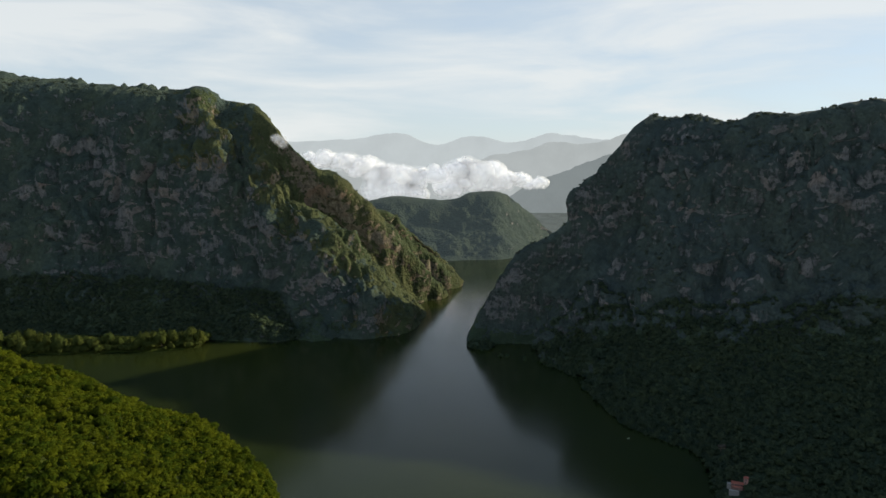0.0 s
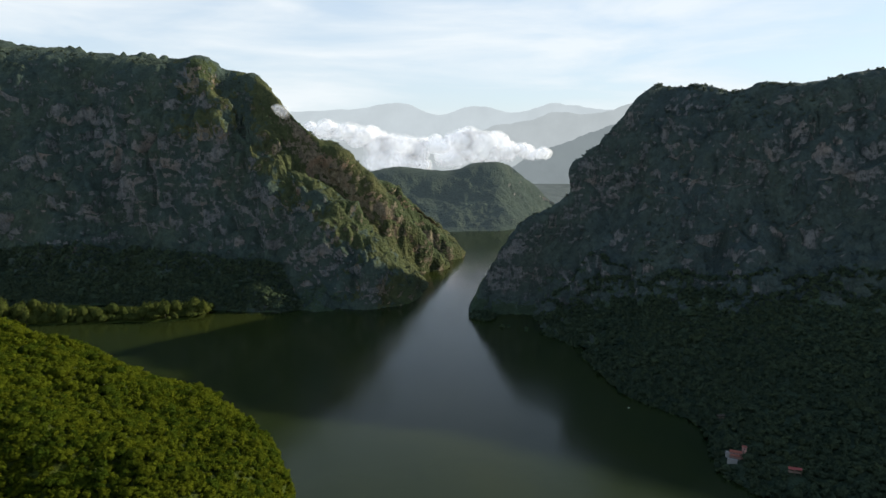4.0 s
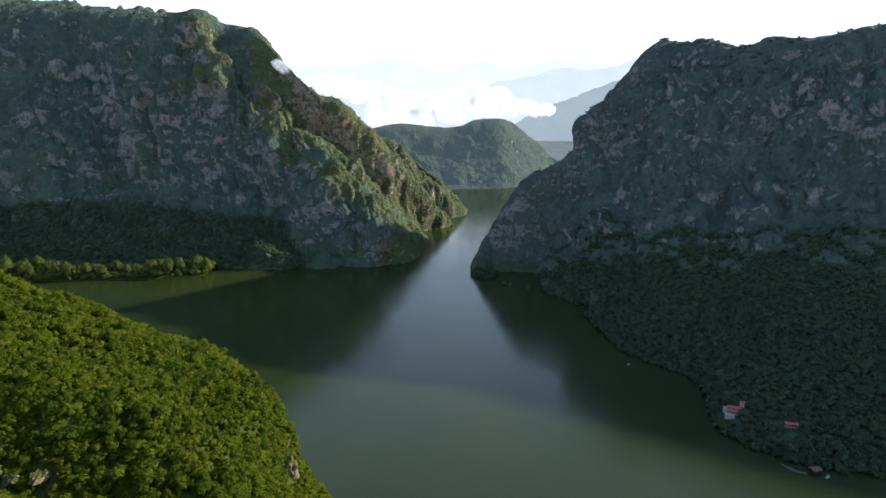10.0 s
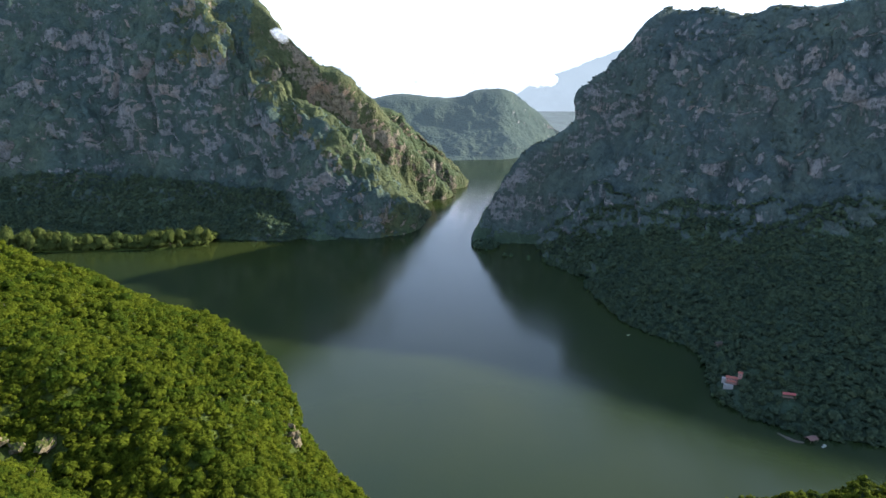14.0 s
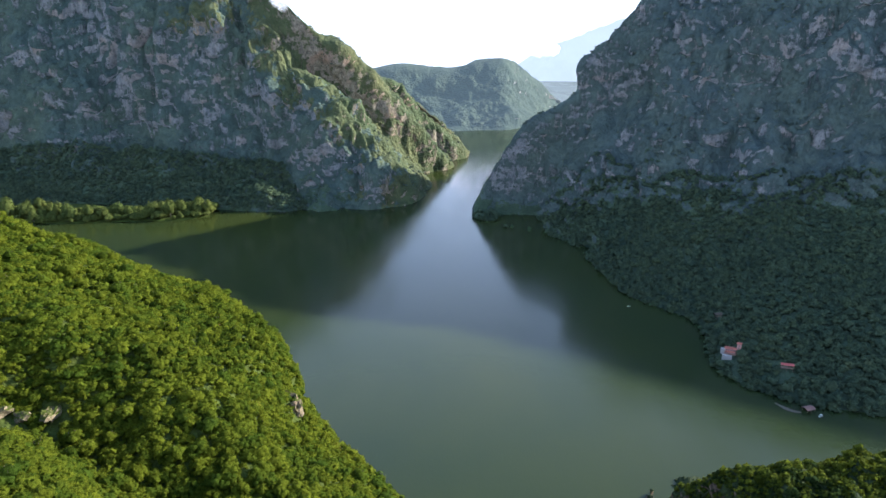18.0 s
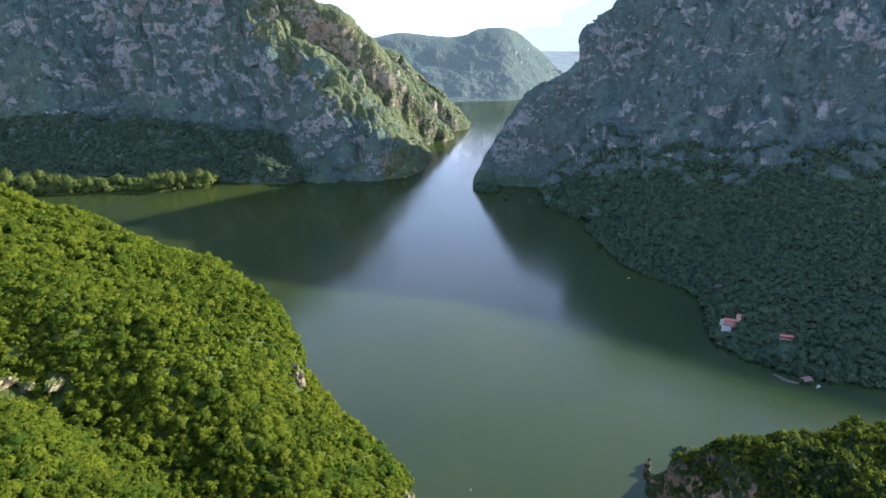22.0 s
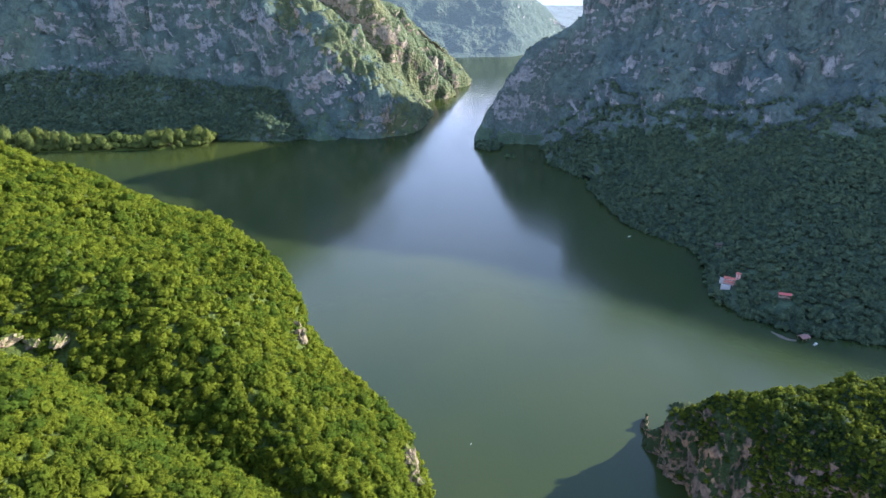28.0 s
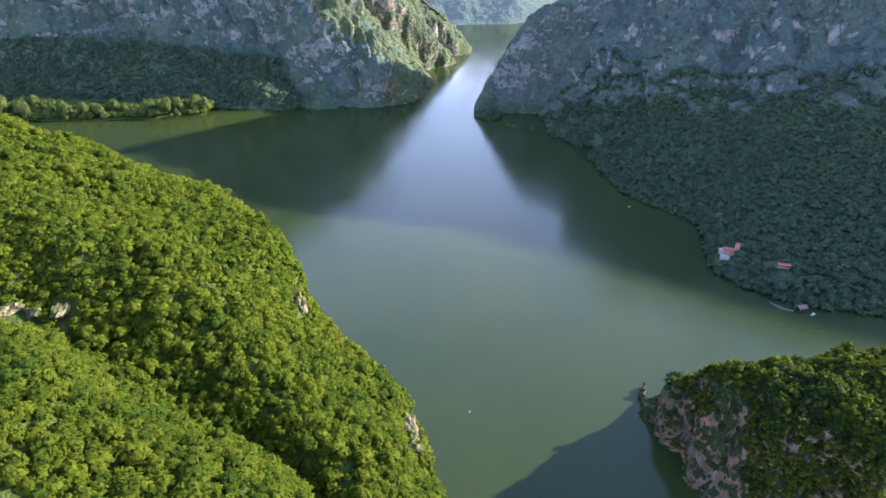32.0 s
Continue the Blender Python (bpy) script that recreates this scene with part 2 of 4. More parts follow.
def mesh_from(name, verts, faces, smooth=True, normals=None):
    """A mesh from arrays of points and of triangles or quads, with normals of its own where given."""
    me = bpy.data.meshes.new(name)
    verts, faces = np.asarray(verts, np.float32), np.asarray(faces, np.int32)
    me.vertices.add(len(verts))
    me.vertices.foreach_set("co", verts.ravel())
    k = faces.shape[1]
    me.loops.add(faces.size)
    me.loops.foreach_set("vertex_index", faces.ravel())
    me.polygons.add(len(faces))
    me.polygons.foreach_set("loop_start", np.arange(0, faces.size, k, dtype=np.int32))
    me.polygons.foreach_set("loop_total", np.full(len(faces), k, np.int32))
    me.polygons.foreach_set("use_smooth", np.full(len(faces), smooth, bool))
    if normals is not None:
        me.attributes.new("custom_normal", "FLOAT_VECTOR", "POINT").data.foreach_set("vector", np.asarray(normals, np.float32).ravel())
    me.update(calc_edges=True)
    return me


def grid_mesh(name, g, smooth=True):
    nv, nu = g.shape[:2]
    i = np.arange(nv * nu).reshape(nv, nu)
    quads = np.stack([i[:-1, :-1], i[:-1, 1:], i[1:, 1:], i[1:, :-1]], -1).reshape(-1, 4)
    return mesh_from(name, g.reshape(-1, 3), quads, smooth)


def loft(rows, nu, nv):
    return spline(spline(rows, nv, 0), nu, 1)


def roughen(g, sizes, seed, ledge=0.0, fade=None):
    """Pushes a surface in and out along its normal: (wavelength, metres, upright stretch) for each layer. Stretched layers make
    rounded buttresses with sharp gullies between them; ledge: how strongly the face is stepped into benches and risers."""
    n = grid_normals(g)
    w = 1.0 if fade is None else fade[..., None]
    out = g.copy()
    for k, (wave, depth, stretch) in enumerate(sizes):
        q = g / wave * np.array((1, 1, stretch))
        if stretch < 1:
            q = q + 0.35 * np.stack([fbm(g / wave / 1.7 + 9.1 * j, 2, 0.5, seed + 5 * j + k) for j in range(3)], -1)
            v = 1.7 * np.abs(fbm(q, 3, 0.5, seed + 11 * k)) - 0.55
        else:
            v = fbm(q, 3, 0.5, seed + 11 * k)
        out = out + n * (v * depth)[..., None] * w
    if ledge:
        for tall, share, k in ((58.0, 1.0, 91), (23.0, 0.8, 95)):
            wander = fbm(g / np.array((150.0, 150.0, 240.0)), 4, 0.55, seed + k)
            lift = out[..., 2] / tall + 1.1 * wander
            keen = np.clip(0.55 + 0.9 * fbm(g / 90.0, 3, 0.5, seed + k + 2), 0, 1)
            bench = -np.sin(2 * math.pi * lift) / (2 * math.pi) * tall * 0.85 * share * keen * ledge * np.clip((out[..., 2] - 6) / 22, 0, 1)
            out[..., 2] += bench * (w[..., 0] if fade is not None else 1.0)
    return out


def ball(detail):
    bm = bmesh.new()
    bmesh.ops.create_icosphere(bm, subdivisions=detail, radius=1)
    v = np.array([q.co[:] for q in bm.verts])
    f = np.array([[q.index for q in p.verts] for p in bm.faces])
    bm.free()
    return v, f


BALL = ball(3)
LOBE = ball(1)
KNOT = (np.array([(1, 0, 0), (-1, 0, 0), (0, 1, 0), (0, -1, 0), (0, 0, 1), (0, 0, -1)], float),
        np.array([(0, 2, 4), (2, 1, 4), (1, 3, 4), (3, 0, 4), (2, 0, 5), (1, 2, 5), (3, 1, 5), (0, 3, 5)]))


def crown(rng, lobes, tufts, size, core=None):
    """A tree crown about 1 wide and high: uneven rounded lobes with bent leaf tufts standing off them; base at z = 0."""
    verts, faces, centres, normals = [], [], [], []
    core = core or LOBE
    heart = np.array((0.0, 0.0, 0.38))
    for k in range(lobes):
        a = 2.399963 * k + rng.uniform(-0.4, 0.4)
        r = 0.31 * math.sqrt((k + 0.2) / lobes) * rng.uniform(0.85, 1.2)
        c = np.array((r * math.cos(a), r * math.sin(a), 0.60 - 0.75 * r + rng.uniform(-0.10, 0.12)))
        cr = rng.uniform(0.20, 0.27) * (1.5 if lobes < 4 else 1.0)
        centres.append((c, cr))
        b = len(verts)
        turn = Euler(rng.uniform(0, 6.28, 3)).to_matrix()
        for q in core[0]:
            d = np.array(turn @ Vector(q))
            verts.append(c + d * (1.05, 1.05, 0.9) * cr * rng.uniform(0.85, 1.2))
            normals.append(0.7 * d + 0.6 * (verts[-1] - heart) / 0.45)
        faces += [tuple(b + q) for q in core[1]]
    for k in range(tufts):
        c, cr = centres[k % lobes]
        d = rng.normal(size=3)
        d[2] = abs(d[2]) - 0.35
        d /= np.linalg.norm(d)
        p = c + d * cr * rng.uniform(0.92, 1.15)
        nrm = d + rng.normal(size=3) * 0.35
        nrm /= np.linalg.norm(nrm)
        u = np.cross(nrm, rng.normal(size=3))
        u /= np.linalg.norm(u)
        v = np.cross(nrm, u)
        s = size * rng.uniform(0.7, 1.35)
        b = len(verts)
        for a in (0.0, 1.4, 2.9, 4.5):
            a += rng.uniform(-0.35, 0.35)
            verts.append(p + (u * math.cos(a) + v * math.sin(a)) * s * rng.uniform(0.7, 1.15) + nrm * s * rng.uniform(-0.35, 0.15))
            normals.append(0.5 * d + 0.6 * nrm + 0.45 * (p - heart) / 0.45)
        faces += [(b, b + 1, b + 2), (b, b + 2, b + 3)]
    normals = np.array(normals)
    return np.array(verts), np.array(faces), normals / np.linalg.norm(normals, axis=1, keepdims=True)


def scatter(name, spots, widths, heights, templates, mat, seed, label, category="trees"):
    """Plants at many spots, joined into one object."""
    rng = np.random.default_rng(seed)
    kinds = rng.integers(0, len(templates), len(spots))
    allv, allf, alln, tint, start = [], [], [], [], 0
    for k, (tv, tf, tn) in enumerate(templates):
        mine = np.where(kinds == k)[0]
        if not len(mine):
            continue
        a = rng.uniform(0, 6.283, len(mine))
        c, s = np.cos(a)[:, None], np.sin(a)[:, None]
        x, y, z = tv[:, 0][None], tv[:, 1][None], tv[:, 2][None]
        wd, hg = widths[mine][:, None], heights[mine][:, None]
        v = np.stack([(x * c - y * s) * wd, (x * s + y * c) * wd, z * hg], -1) + spots[mine][:, None, :]
        f = tf[None] + (start + np.arange(len(mine)) * len(tv))[:, None, None]
        nx, ny, nz = tn[:, 0][None], tn[:, 1][None], tn[:, 2][None]
        nn = np.stack([nx * c - ny * s, nx * s + ny * c, nz + 0 * c], -1)
        allv.append(v.reshape(-1, 3)), allf.append(f.reshape(-1, 3)), alln.append(nn.reshape(-1, 3))
        tint.append(np.repeat(rng.uniform(0, 1, len(mine)), len(tv)))
        start += len(mine) * len(tv)
    me = mesh_from(name, np.concatenate(allv), np.concatenate(allf), True, np.concatenate(alln))
    me.attributes.new("tint", "FLOAT", "POINT").data.foreach_set("value", np.concatenate(tint).astype(np.float32))
    me.materials.append(mat)
    return tagged(new(name, me), label, category, kind="stuff")


def spots_on(g, count, seed, keep):
    """Random places on a gridded surface, evenly by area, where keep(points, normals) allows a plant."""
    rng = np.random.default_rng(seed)
    a, b, c = g[:-1, :-1], g[:-1, 1:], g[1:, :-1]
    n = np.cross(b - a, c - a)
    area = np.linalg.norm(n, axis=-1)
    pick = rng.choice(area.size, count, p=(area / area.sum()).ravel())
    iv, iu = np.unravel_index(pick, area.shape)
    fu, fv = rng.uniform(0, 1, (2, count, 1))
    p = a[iv, iu] * (1 - fu - fv) + b[iv, iu] * fu + c[iv, iu] * fv
    nn = n[iv, iu] / np.maximum(area[iv, iu], 1e-9)[:, None]
    nn *= np.sign(nn[:, 2:3]) + (nn[:, 2:3] == 0)
    ok = keep(p, nn, rng)
    return p[ok], nn[ok]


def structure(name, me, mat, label, category):
    me.materials.append(mat)
    return tagged(new(name, me), label, category, kind="structure")


# ---------------------------------------------------------------- water and ground
def sheet_grid(x0, x1, y0, y1, z, n):
    x, y = np.meshgrid(np.linspace(x0, x1, n), np.linspace(y0, y1, n))
    return np.stack([x, y, np.full_like(x, z)], -1)


structure("water", grid_mesh("water", sheet_grid(-7000, 7000, -3000, 9000, 0.0, 40)), MAT_WATER, "calm green lake water between steep canyon walls", "lake")
structure("ground", grid_mesh("ground", sheet_grid(-7500, 7500, -3500, 9500, -14.0, 30)), MAT_SLOPE, "silty lake bed under the water", "ground")

# ---------------------------------------------------------------- landforms: rows of (x, y, z) from the shore up over the crest and down behind
LEFT = [
    [(-891, 1036, -7), (-763, 1174, -7), (-629, 1198, -7), (-471, 1174, -7), (-338, 1151, -7), (-223, 1148, -7), (-139, 1167, -7), (-69, 1206, -7), (-33, 1343, -7), (-20, 1495, -7), (8, 1594, -7), (33, 1684, -7), (53, 1732, -7), (38, 1822, -5), (-117, 2152, -7)],
    [(-1102, 1300, 77), (-829, 1290, 79), (-681, 1290, 84), (-542, 1285, 80), (-413, 1275, 60), (-293, 1255, 53), (-187, 1235, 57), (-106, 1235, 52), (-90, 1385, 39), (-59, 1470, 41), (-28, 1580, 45), (-5, 1660, 43), (27, 1715, 27), (12, 1805, 20), (-143, 2135, 27)],
    [(-1148, 1370, 200), (-858, 1350, 191), (-710, 1340, 197), (-587, 1355, 190), (-474, 1345, 180), (-372, 1330, 170), (-270, 1305, 162), (-193, 1290, 143), (-176, 1400, 118), (-128, 1450, 135), (-87, 1550, 136), (-67, 1680, 116), (1, 1722, 50), (-14, 1812, 38), (-169, 2142, 50)],
    [(-1223, 1480, 358), (-903, 1440, 345), (-748, 1420, 350), (-609, 1400, 344), (-515, 1385, 332), (-425, 1380, 321), (-369, 1374, 288), (-325, 1372, 261), (-270, 1392, 210), (-206, 1425, 225), (-159, 1520, 208), (-103, 1610, 163), (-8, 1722, 62), (-23, 1812, 46), (-178, 2142, 62)],
    [(-1324, 1620, 501), (-974, 1570, 480), (-804, 1530, 468), (-676, 1500, 457), (-580, 1480, 446), (-496, 1460, 452), (-443, 1452, 421), (-384, 1445, 414), (-330, 1405, 365), (-278, 1392, 311), (-208, 1490, 236), (-135, 1600, 183), (-20, 1722, 61), (-35, 1812, 46), (-190, 2142, 61)],
    [(-1344, 1870, 451), (-994, 1820, 432), (-824, 1780, 421), (-696, 1750, 411), (-600, 1730, 401), (-514, 1610, 397), (-461, 1602, 366), (-402, 1595, 359), (-348, 1555, 310), (-296, 1542, 256), (-226, 1640, 181), (-153, 1750, 128), (-38, 1872, 20), (-55, 2062, 41), (-210, 2392, 55)],
    [(-1384, 2370, -10), (-1034, 2320, -10), (-864, 2280, -10), (-736, 2250, -10), (-640, 2230, -10), (-556, 2210, -10), (-505, 2210, -10), (-452, 2225, -10), (-411, 2245, -10), (-371, 2310, -10), (-287, 2370, -10), (-201, 2420, -10), (-80, 2472, -10), (-95, 2562, -8), (-250, 2892, -10)],
]
RIGHT = [
    [(422, 1435, -3), (152, 1245, -5), (42, 1155, -7), (75, 1044, -7), (159, 996, -7), (203, 792, -1), (232, 734, -1), (264, 684, -1), (246, 580, -1), (288, 523, -1), (324, 508, -1), (392, 489, -1), (490, 470, -1), (600, 450, -1)],
    [(434, 1441, 33), (170, 1254, 39), (62, 1166, 48), (122, 1166, -1), (196, 1098, 29), (257, 980, 33), (316, 911, 36), (380, 853, 46), (451, 813, 58), (533, 784, 63), (647, 764, 66), (796, 725, 72), (983, 686, 78), (1180, 660, 78)],
    [(482, 1440, 79), (223, 1258, 113), (117, 1171, 134), (169, 1171, 86), (238, 1133, 106), (306, 1046, 103), (366, 998, 104), (432, 946, 114), (507, 912, 120), (597, 878, 127), (728, 854, 132), (897, 816, 140), (1096, 768, 149), (1295, 720, 158)],
    [(568, 1448, 102), (314, 1269, 155), (211, 1184, 194), (250, 1175, 167), (295, 1147, 179), (349, 1081, 177), (402, 1039, 182), (467, 996, 186), (540, 968, 190), (640, 940, 193), (777, 921, 196), (972, 893, 198), (1196, 846, 204), (1420, 799, 210)],
    [(569, 1444, 121), (321, 1270, 189), (216, 1187, 243), (269, 1182, 224), (319, 1159, 244), (368, 1095, 247), (424, 1058, 248), (489, 1017, 255), (556, 989, 260), (657, 961, 261), (788, 943, 261), (987, 915, 263), (1218, 869, 265), (1449, 823, 267)],
    [(605, 1448, 155), (360, 1276, 244), (261, 1195, 282), (307, 1190, 290), (357, 1167, 309), (398, 1113, 308), (454, 1077, 308), (514, 1041, 316), (581, 1014, 320), (676, 986, 323), (803, 968, 326), (1025, 959, 330), (1292, 931, 337), (1558, 902, 344)],
    [(697, 1477, 203), (456, 1307, 324), (357, 1226, 376), (390, 1222, 379), (430, 1199, 377), (468, 1155, 365), (499, 1119, 377), (557, 1083, 373), (609, 1056, 385), (696, 1025, 390), (833, 1014, 404), (994, 940, 415), (1159, 846, 423), (1324, 752, 431)],
    [(746, 1647, 143), (500, 1490, 262), (403, 1385, 312), (440, 1385, 300), (478, 1368, 280), (516, 1323, 272), (547, 1287, 280), (605, 1251, 278), (658, 1224, 286), (745, 1192, 289), (878, 1176, 299), (1040, 1106, 306), (1206, 1015, 309), (1372, 924, 313)],
    [(864, 2278, -5), (613, 2102, -8), (511, 2018, -10), (545, 2013, -10), (587, 1990, -10), (626, 1944, -10), (658, 1906, -10), (718, 1869, -10), (773, 1841, -10), (863, 1809, -10), (995, 1786, -10), (1142, 1693, -10), (1286, 1581, -10), (1500, 1480, -10)],
]
NEAR = [
    [(-467, 620, -8), (-383, 600, -8), (-299, 570, -8), (-221, 545, -8), (-171, 525, -8), (-128, 490, -8), (-87, 425, -8), (-42, 365, -8), (-15, 332, -8), (-8, 295, -8), (3, 265, -8), (10, 235, -8), (15, 190, -8)],
    [(-470, 616, 76), (-386, 596, 70), (-302, 566, 62), (-224, 541, 52), (-174, 521, 46), (-131, 486, 41), (-90, 421, 27), (-45, 361, 25), (-18, 328, 24), (-11, 291, 22), (0, 261, 20), (7, 231, 19), (12, 186, 18)],
    [(-475, 610, 151), (-391, 590, 140), (-307, 560, 123), (-229, 535, 104), (-179, 515, 93), (-136, 480, 82), (-95, 415, 54), (-50, 355, 50), (-23, 322, 47), (-16, 285, 44), (-5, 255, 41), (2, 225, 38), (7, 180, 37)],
    [(-305, 370, 158), (-270, 388, 148), (-222, 370, 138), (-177, 358, 126), (-143, 342, 120), (-114, 325, 112), (-89, 290, 100), (-62, 261, 88), (-44, 244, 80), (-37, 226, 74), (-31, 207, 68), (-22, 182, 63), (-13, 139, 68)],
    [(-272, 307, 124), (-229, 302, 114), (-200, 289, 109), (-172, 276, 105), (-149, 264, 101), (-128, 256, 95), (-108, 246, 87), (-89, 237, 79), (-73, 230, 70), (-61, 217, 63), (-50, 203, 56), (-37, 177, 50), (-24, 137, 56)],
    [(-205, 223, 152), (-177, 228, 144), (-162, 225, 141), (-145, 220, 138), (-128, 215, 134), (-113, 211, 129), (-97, 206, 123), (-81, 202, 116), (-67, 199, 106), (-56, 196, 98), (-47, 186, 89), (-38, 164, 81), (-25, 127, 85)],
    [(-154, 142, 158), (-141, 144, 154), (-126, 145, 151), (-115, 146, 148), (-103, 147, 144), (-91, 148, 140), (-78, 148, 136), (-66, 147, 130), (-56, 147, 123), (-48, 145, 116), (-41, 140, 108), (-34, 128, 100), (-26, 106, 100)],
    [(-204, 32, 173), (-191, 34, 169), (-176, 35, 166), (-165, 36, 163), (-153, 37, 159), (-141, 38, 155), (-128, 38, 151), (-116, 37, 145), (-106, 37, 138), (-98, 35, 131), (-91, 30, 123), (-84, 18, 115), (-76, -4, 115)],
]
HEAD = [
    [(136, 398, -10), (129, 379, -10), (134, 352, -10), (142, 329, -10), (144, 303, -10), (154, 292, -10), (167, 284, -10), (188, 270, -10), (214, 254, -10)],
    [(136, 398, 0), (129, 379, 0), (134, 352, 0), (142, 329, 0), (144, 303, 0), (154, 292, 0), (167, 284, 0), (188, 270, 0), (214, 254, 0)],
    [(136, 398, 1), (130, 380, 2), (135, 354, 11), (143, 331, 21), (148, 310, 26), (158, 301, 28), (171, 293, 29), (191, 279, 30), (218, 263, 30)],
    [(137, 399, 2), (131, 381, 5), (138, 358, 24), (147, 338, 46), (155, 323, 58), (167, 317, 61), (180, 310, 63), (200, 296, 65), (228, 280, 67)],
    [(138, 401, 4), (133, 384, 6), (142, 366, 27), (152, 351, 49), (163, 343, 59), (178, 339, 63), (198, 338, 66), (234, 339, 69), (287, 343, 72)],
    [(142, 410, -6), (141, 397, -5), (150, 384, 4), (167, 381, 18), (178, 373, 28), (193, 369, 37), (213, 368, 39), (249, 369, 41), (302, 373, 42)],
    [(150, 430, -12), (152, 420, -12), (177, 441, -8), (187, 426, -8), (198, 418, -8), (213, 414, -8), (233, 413, -8), (269, 414, -8), (322, 418, -8)],
]
MID = [
    [(-299, 1989, 0), (-142, 2069, 0), (-24, 2129, 0), (81, 2154, 0), (208, 2193, 0), (313, 2460, 0), (478, 3029, 0)],
    [(-344, 2300, 57), (-158, 2320, 74), (-17, 2330, 69), (87, 2340, 82), (204, 2370, 88), (298, 2600, 68), (469, 3005, 2)],
    [(-372, 2500, 148), (-171, 2520, 179), (12, 2540, 168), (105, 2560, 192), (206, 2600, 194), (280, 2750, 153), (467, 3010, 4)],
    [(-352, 3000, -10), (-151, 3020, -10), (32, 3040, -10), (125, 3060, -10), (226, 3100, -10), (300, 3250, -10), (487, 3510, -10)],
]
SPIT = [
    [(-789, 1076, -2), (-702, 1082, -2), (-625, 1074, -2), (-539, 1083, -2), (-453, 1096, -2), (-399, 1118, -2)],
    [(-789, 1084, 2), (-702, 1090, 2), (-625, 1082, 2), (-539, 1091, 2), (-453, 1104, 2), (-399, 1126, 2)],
    [(-787, 1138, 4), (-700, 1144, 4), (-623, 1136, 4), (-537, 1145, 4), (-451, 1158, 4), (-397, 1180, 4)],
    [(-784, 1208, -2), (-697, 1214, -2), (-620, 1206, -2), (-534, 1215, -2), (-448, 1228, -2), (-394, 1250, -2)],
]


def edge_fade(nv, nu, rows, crest, low):
    """Full relief on the face, little at the crest row."""
    v = np.linspace(0, rows - 1, nv)
    f = np.clip(np.abs(v - crest) / 0.8, low, 1.0) * np.clip(v / 0.35, 0.1, 1.0)
    return np.repeat(f[:, None], nu, 1)


def rib(g, rows, a, b, width, depth):
    """Raises (or, below zero, cuts) a rib between two points given as (column, row) of the control rows."""
    nv, nu = g.shape[:2]
    at = lambda c, r: g[round(r / (len(rows) - 1) * (nv - 1)), round(c / (len(rows[0]) - 1) * (nu - 1))]
    p, q = at(*a), at(*b)
    d = q - p
    f = np.clip(((g - p) @ d) / (d @ d), 0, 1)
    away = np.linalg.norm(g - p - f[..., None] * d, axis=-1)
    return g + grid_normals(g) * (depth * np.exp(-(away / width) ** 2))[..., None]


def soft_foot(nv, nu, rows, cols, first, last, top, low):
    """Weakens the relief on the gentle forest slope between two columns, from the shore up to a row."""
    v, u = np.meshgrid(np.linspace(0, rows - 1, nv), np.linspace(0, cols - 1, nu), indexing="ij")
    inside = np.clip((u - first) / 1.0, 0, 1) * np.clip((last - u) / 1.0, 0, 1) * np.clip((top - v) / 0.6, 0, 1)
    return 1 - (1 - low) * inside


def forest_floor(me, g, rows, cols):
    """Dark forest floor on the gentle foot of a mountain."""
    me.materials.append(MAT_FLOOR)
    up = grid_normals(g)[:-1, :-1, 2] > 0.5
    row = np.arange(len(up))[:, None] - 22 * fbm(g[:-1, :-1] / 70.0, 4, 0.6, 12)
    up &= row < rows - 6
    up &= np.arange(up.shape[1])[None, :] + 45 * fbm(g[:-1, :-1] / 60.0, 4, 0.6, 15) < cols
    me.polygons.foreach_set("material_index", np.abs(up.astype(np.int32)).ravel())


def grassy_spur(me, g, first):
    """Green grass and scrub on the sunny side of the spine of the spur."""
    me.materials.append(MAT_SPUR)
    n = (len(g) - 1) * (g.shape[1] - 1)
    kind = np.zeros(n, np.int32)
    me.polygons.foreach_get("material_index", kind)
    wave = fbm(g[:-1, :-1] / 60.0, 4, 0.6, 14)
    col = np.arange(g.shape[1] - 1)[None, :] + 38 * wave + 26 * fbm(g[:-1, :-1] / 13.0, 3, 0.6, 16)
    row = np.arange(len(g) - 1)[:, None] + 16 * wave
    u, v = col / (g.shape[1] - 1) * 14, row / (len(g) - 1) * 6
    summit = (u > 4.45) & (u < 5.15) & (v > 2.85) & (v < 3.95)
    spine = first - 0.05 * (g.shape[1] - 1) * np.exp(-((v - 2.9) / 0.5) ** 2)
    kind[((col > spine) | summit).ravel()] = 2
    me.polygons.foreach_set("material_index", kind)


FINE_U, FINE_V = 640, 320     # the mountains' grid, across and up
g = loft(LEFT, FINE_U, FINE_V)
for a, b, width, depth in (((4.7, 3.7), (4.85, 2.9), 22, 18), ((5.6, 3.7), (5.6, 2.9), 30, -22), ((7.0, 2.5), (7.4, 0.6), 40, 14), ((8.9, 0.3), (8.4, 3.0), 30, -20),
                           ((9.6, 0.1), (9.2, 3.4), 26, 18), ((10.4, 0.3), (10.4, 2.8), 24, -16), ((11.0, 0.1), (10.8, 3.2), 22, 12), ((2.6, 1.2), (2.2, 3.4), 40, -22), ((6.3, 0.8), (5.6, 2.2), 40, 18)):
    g = rib(g, LEFT, a, b, width, depth)
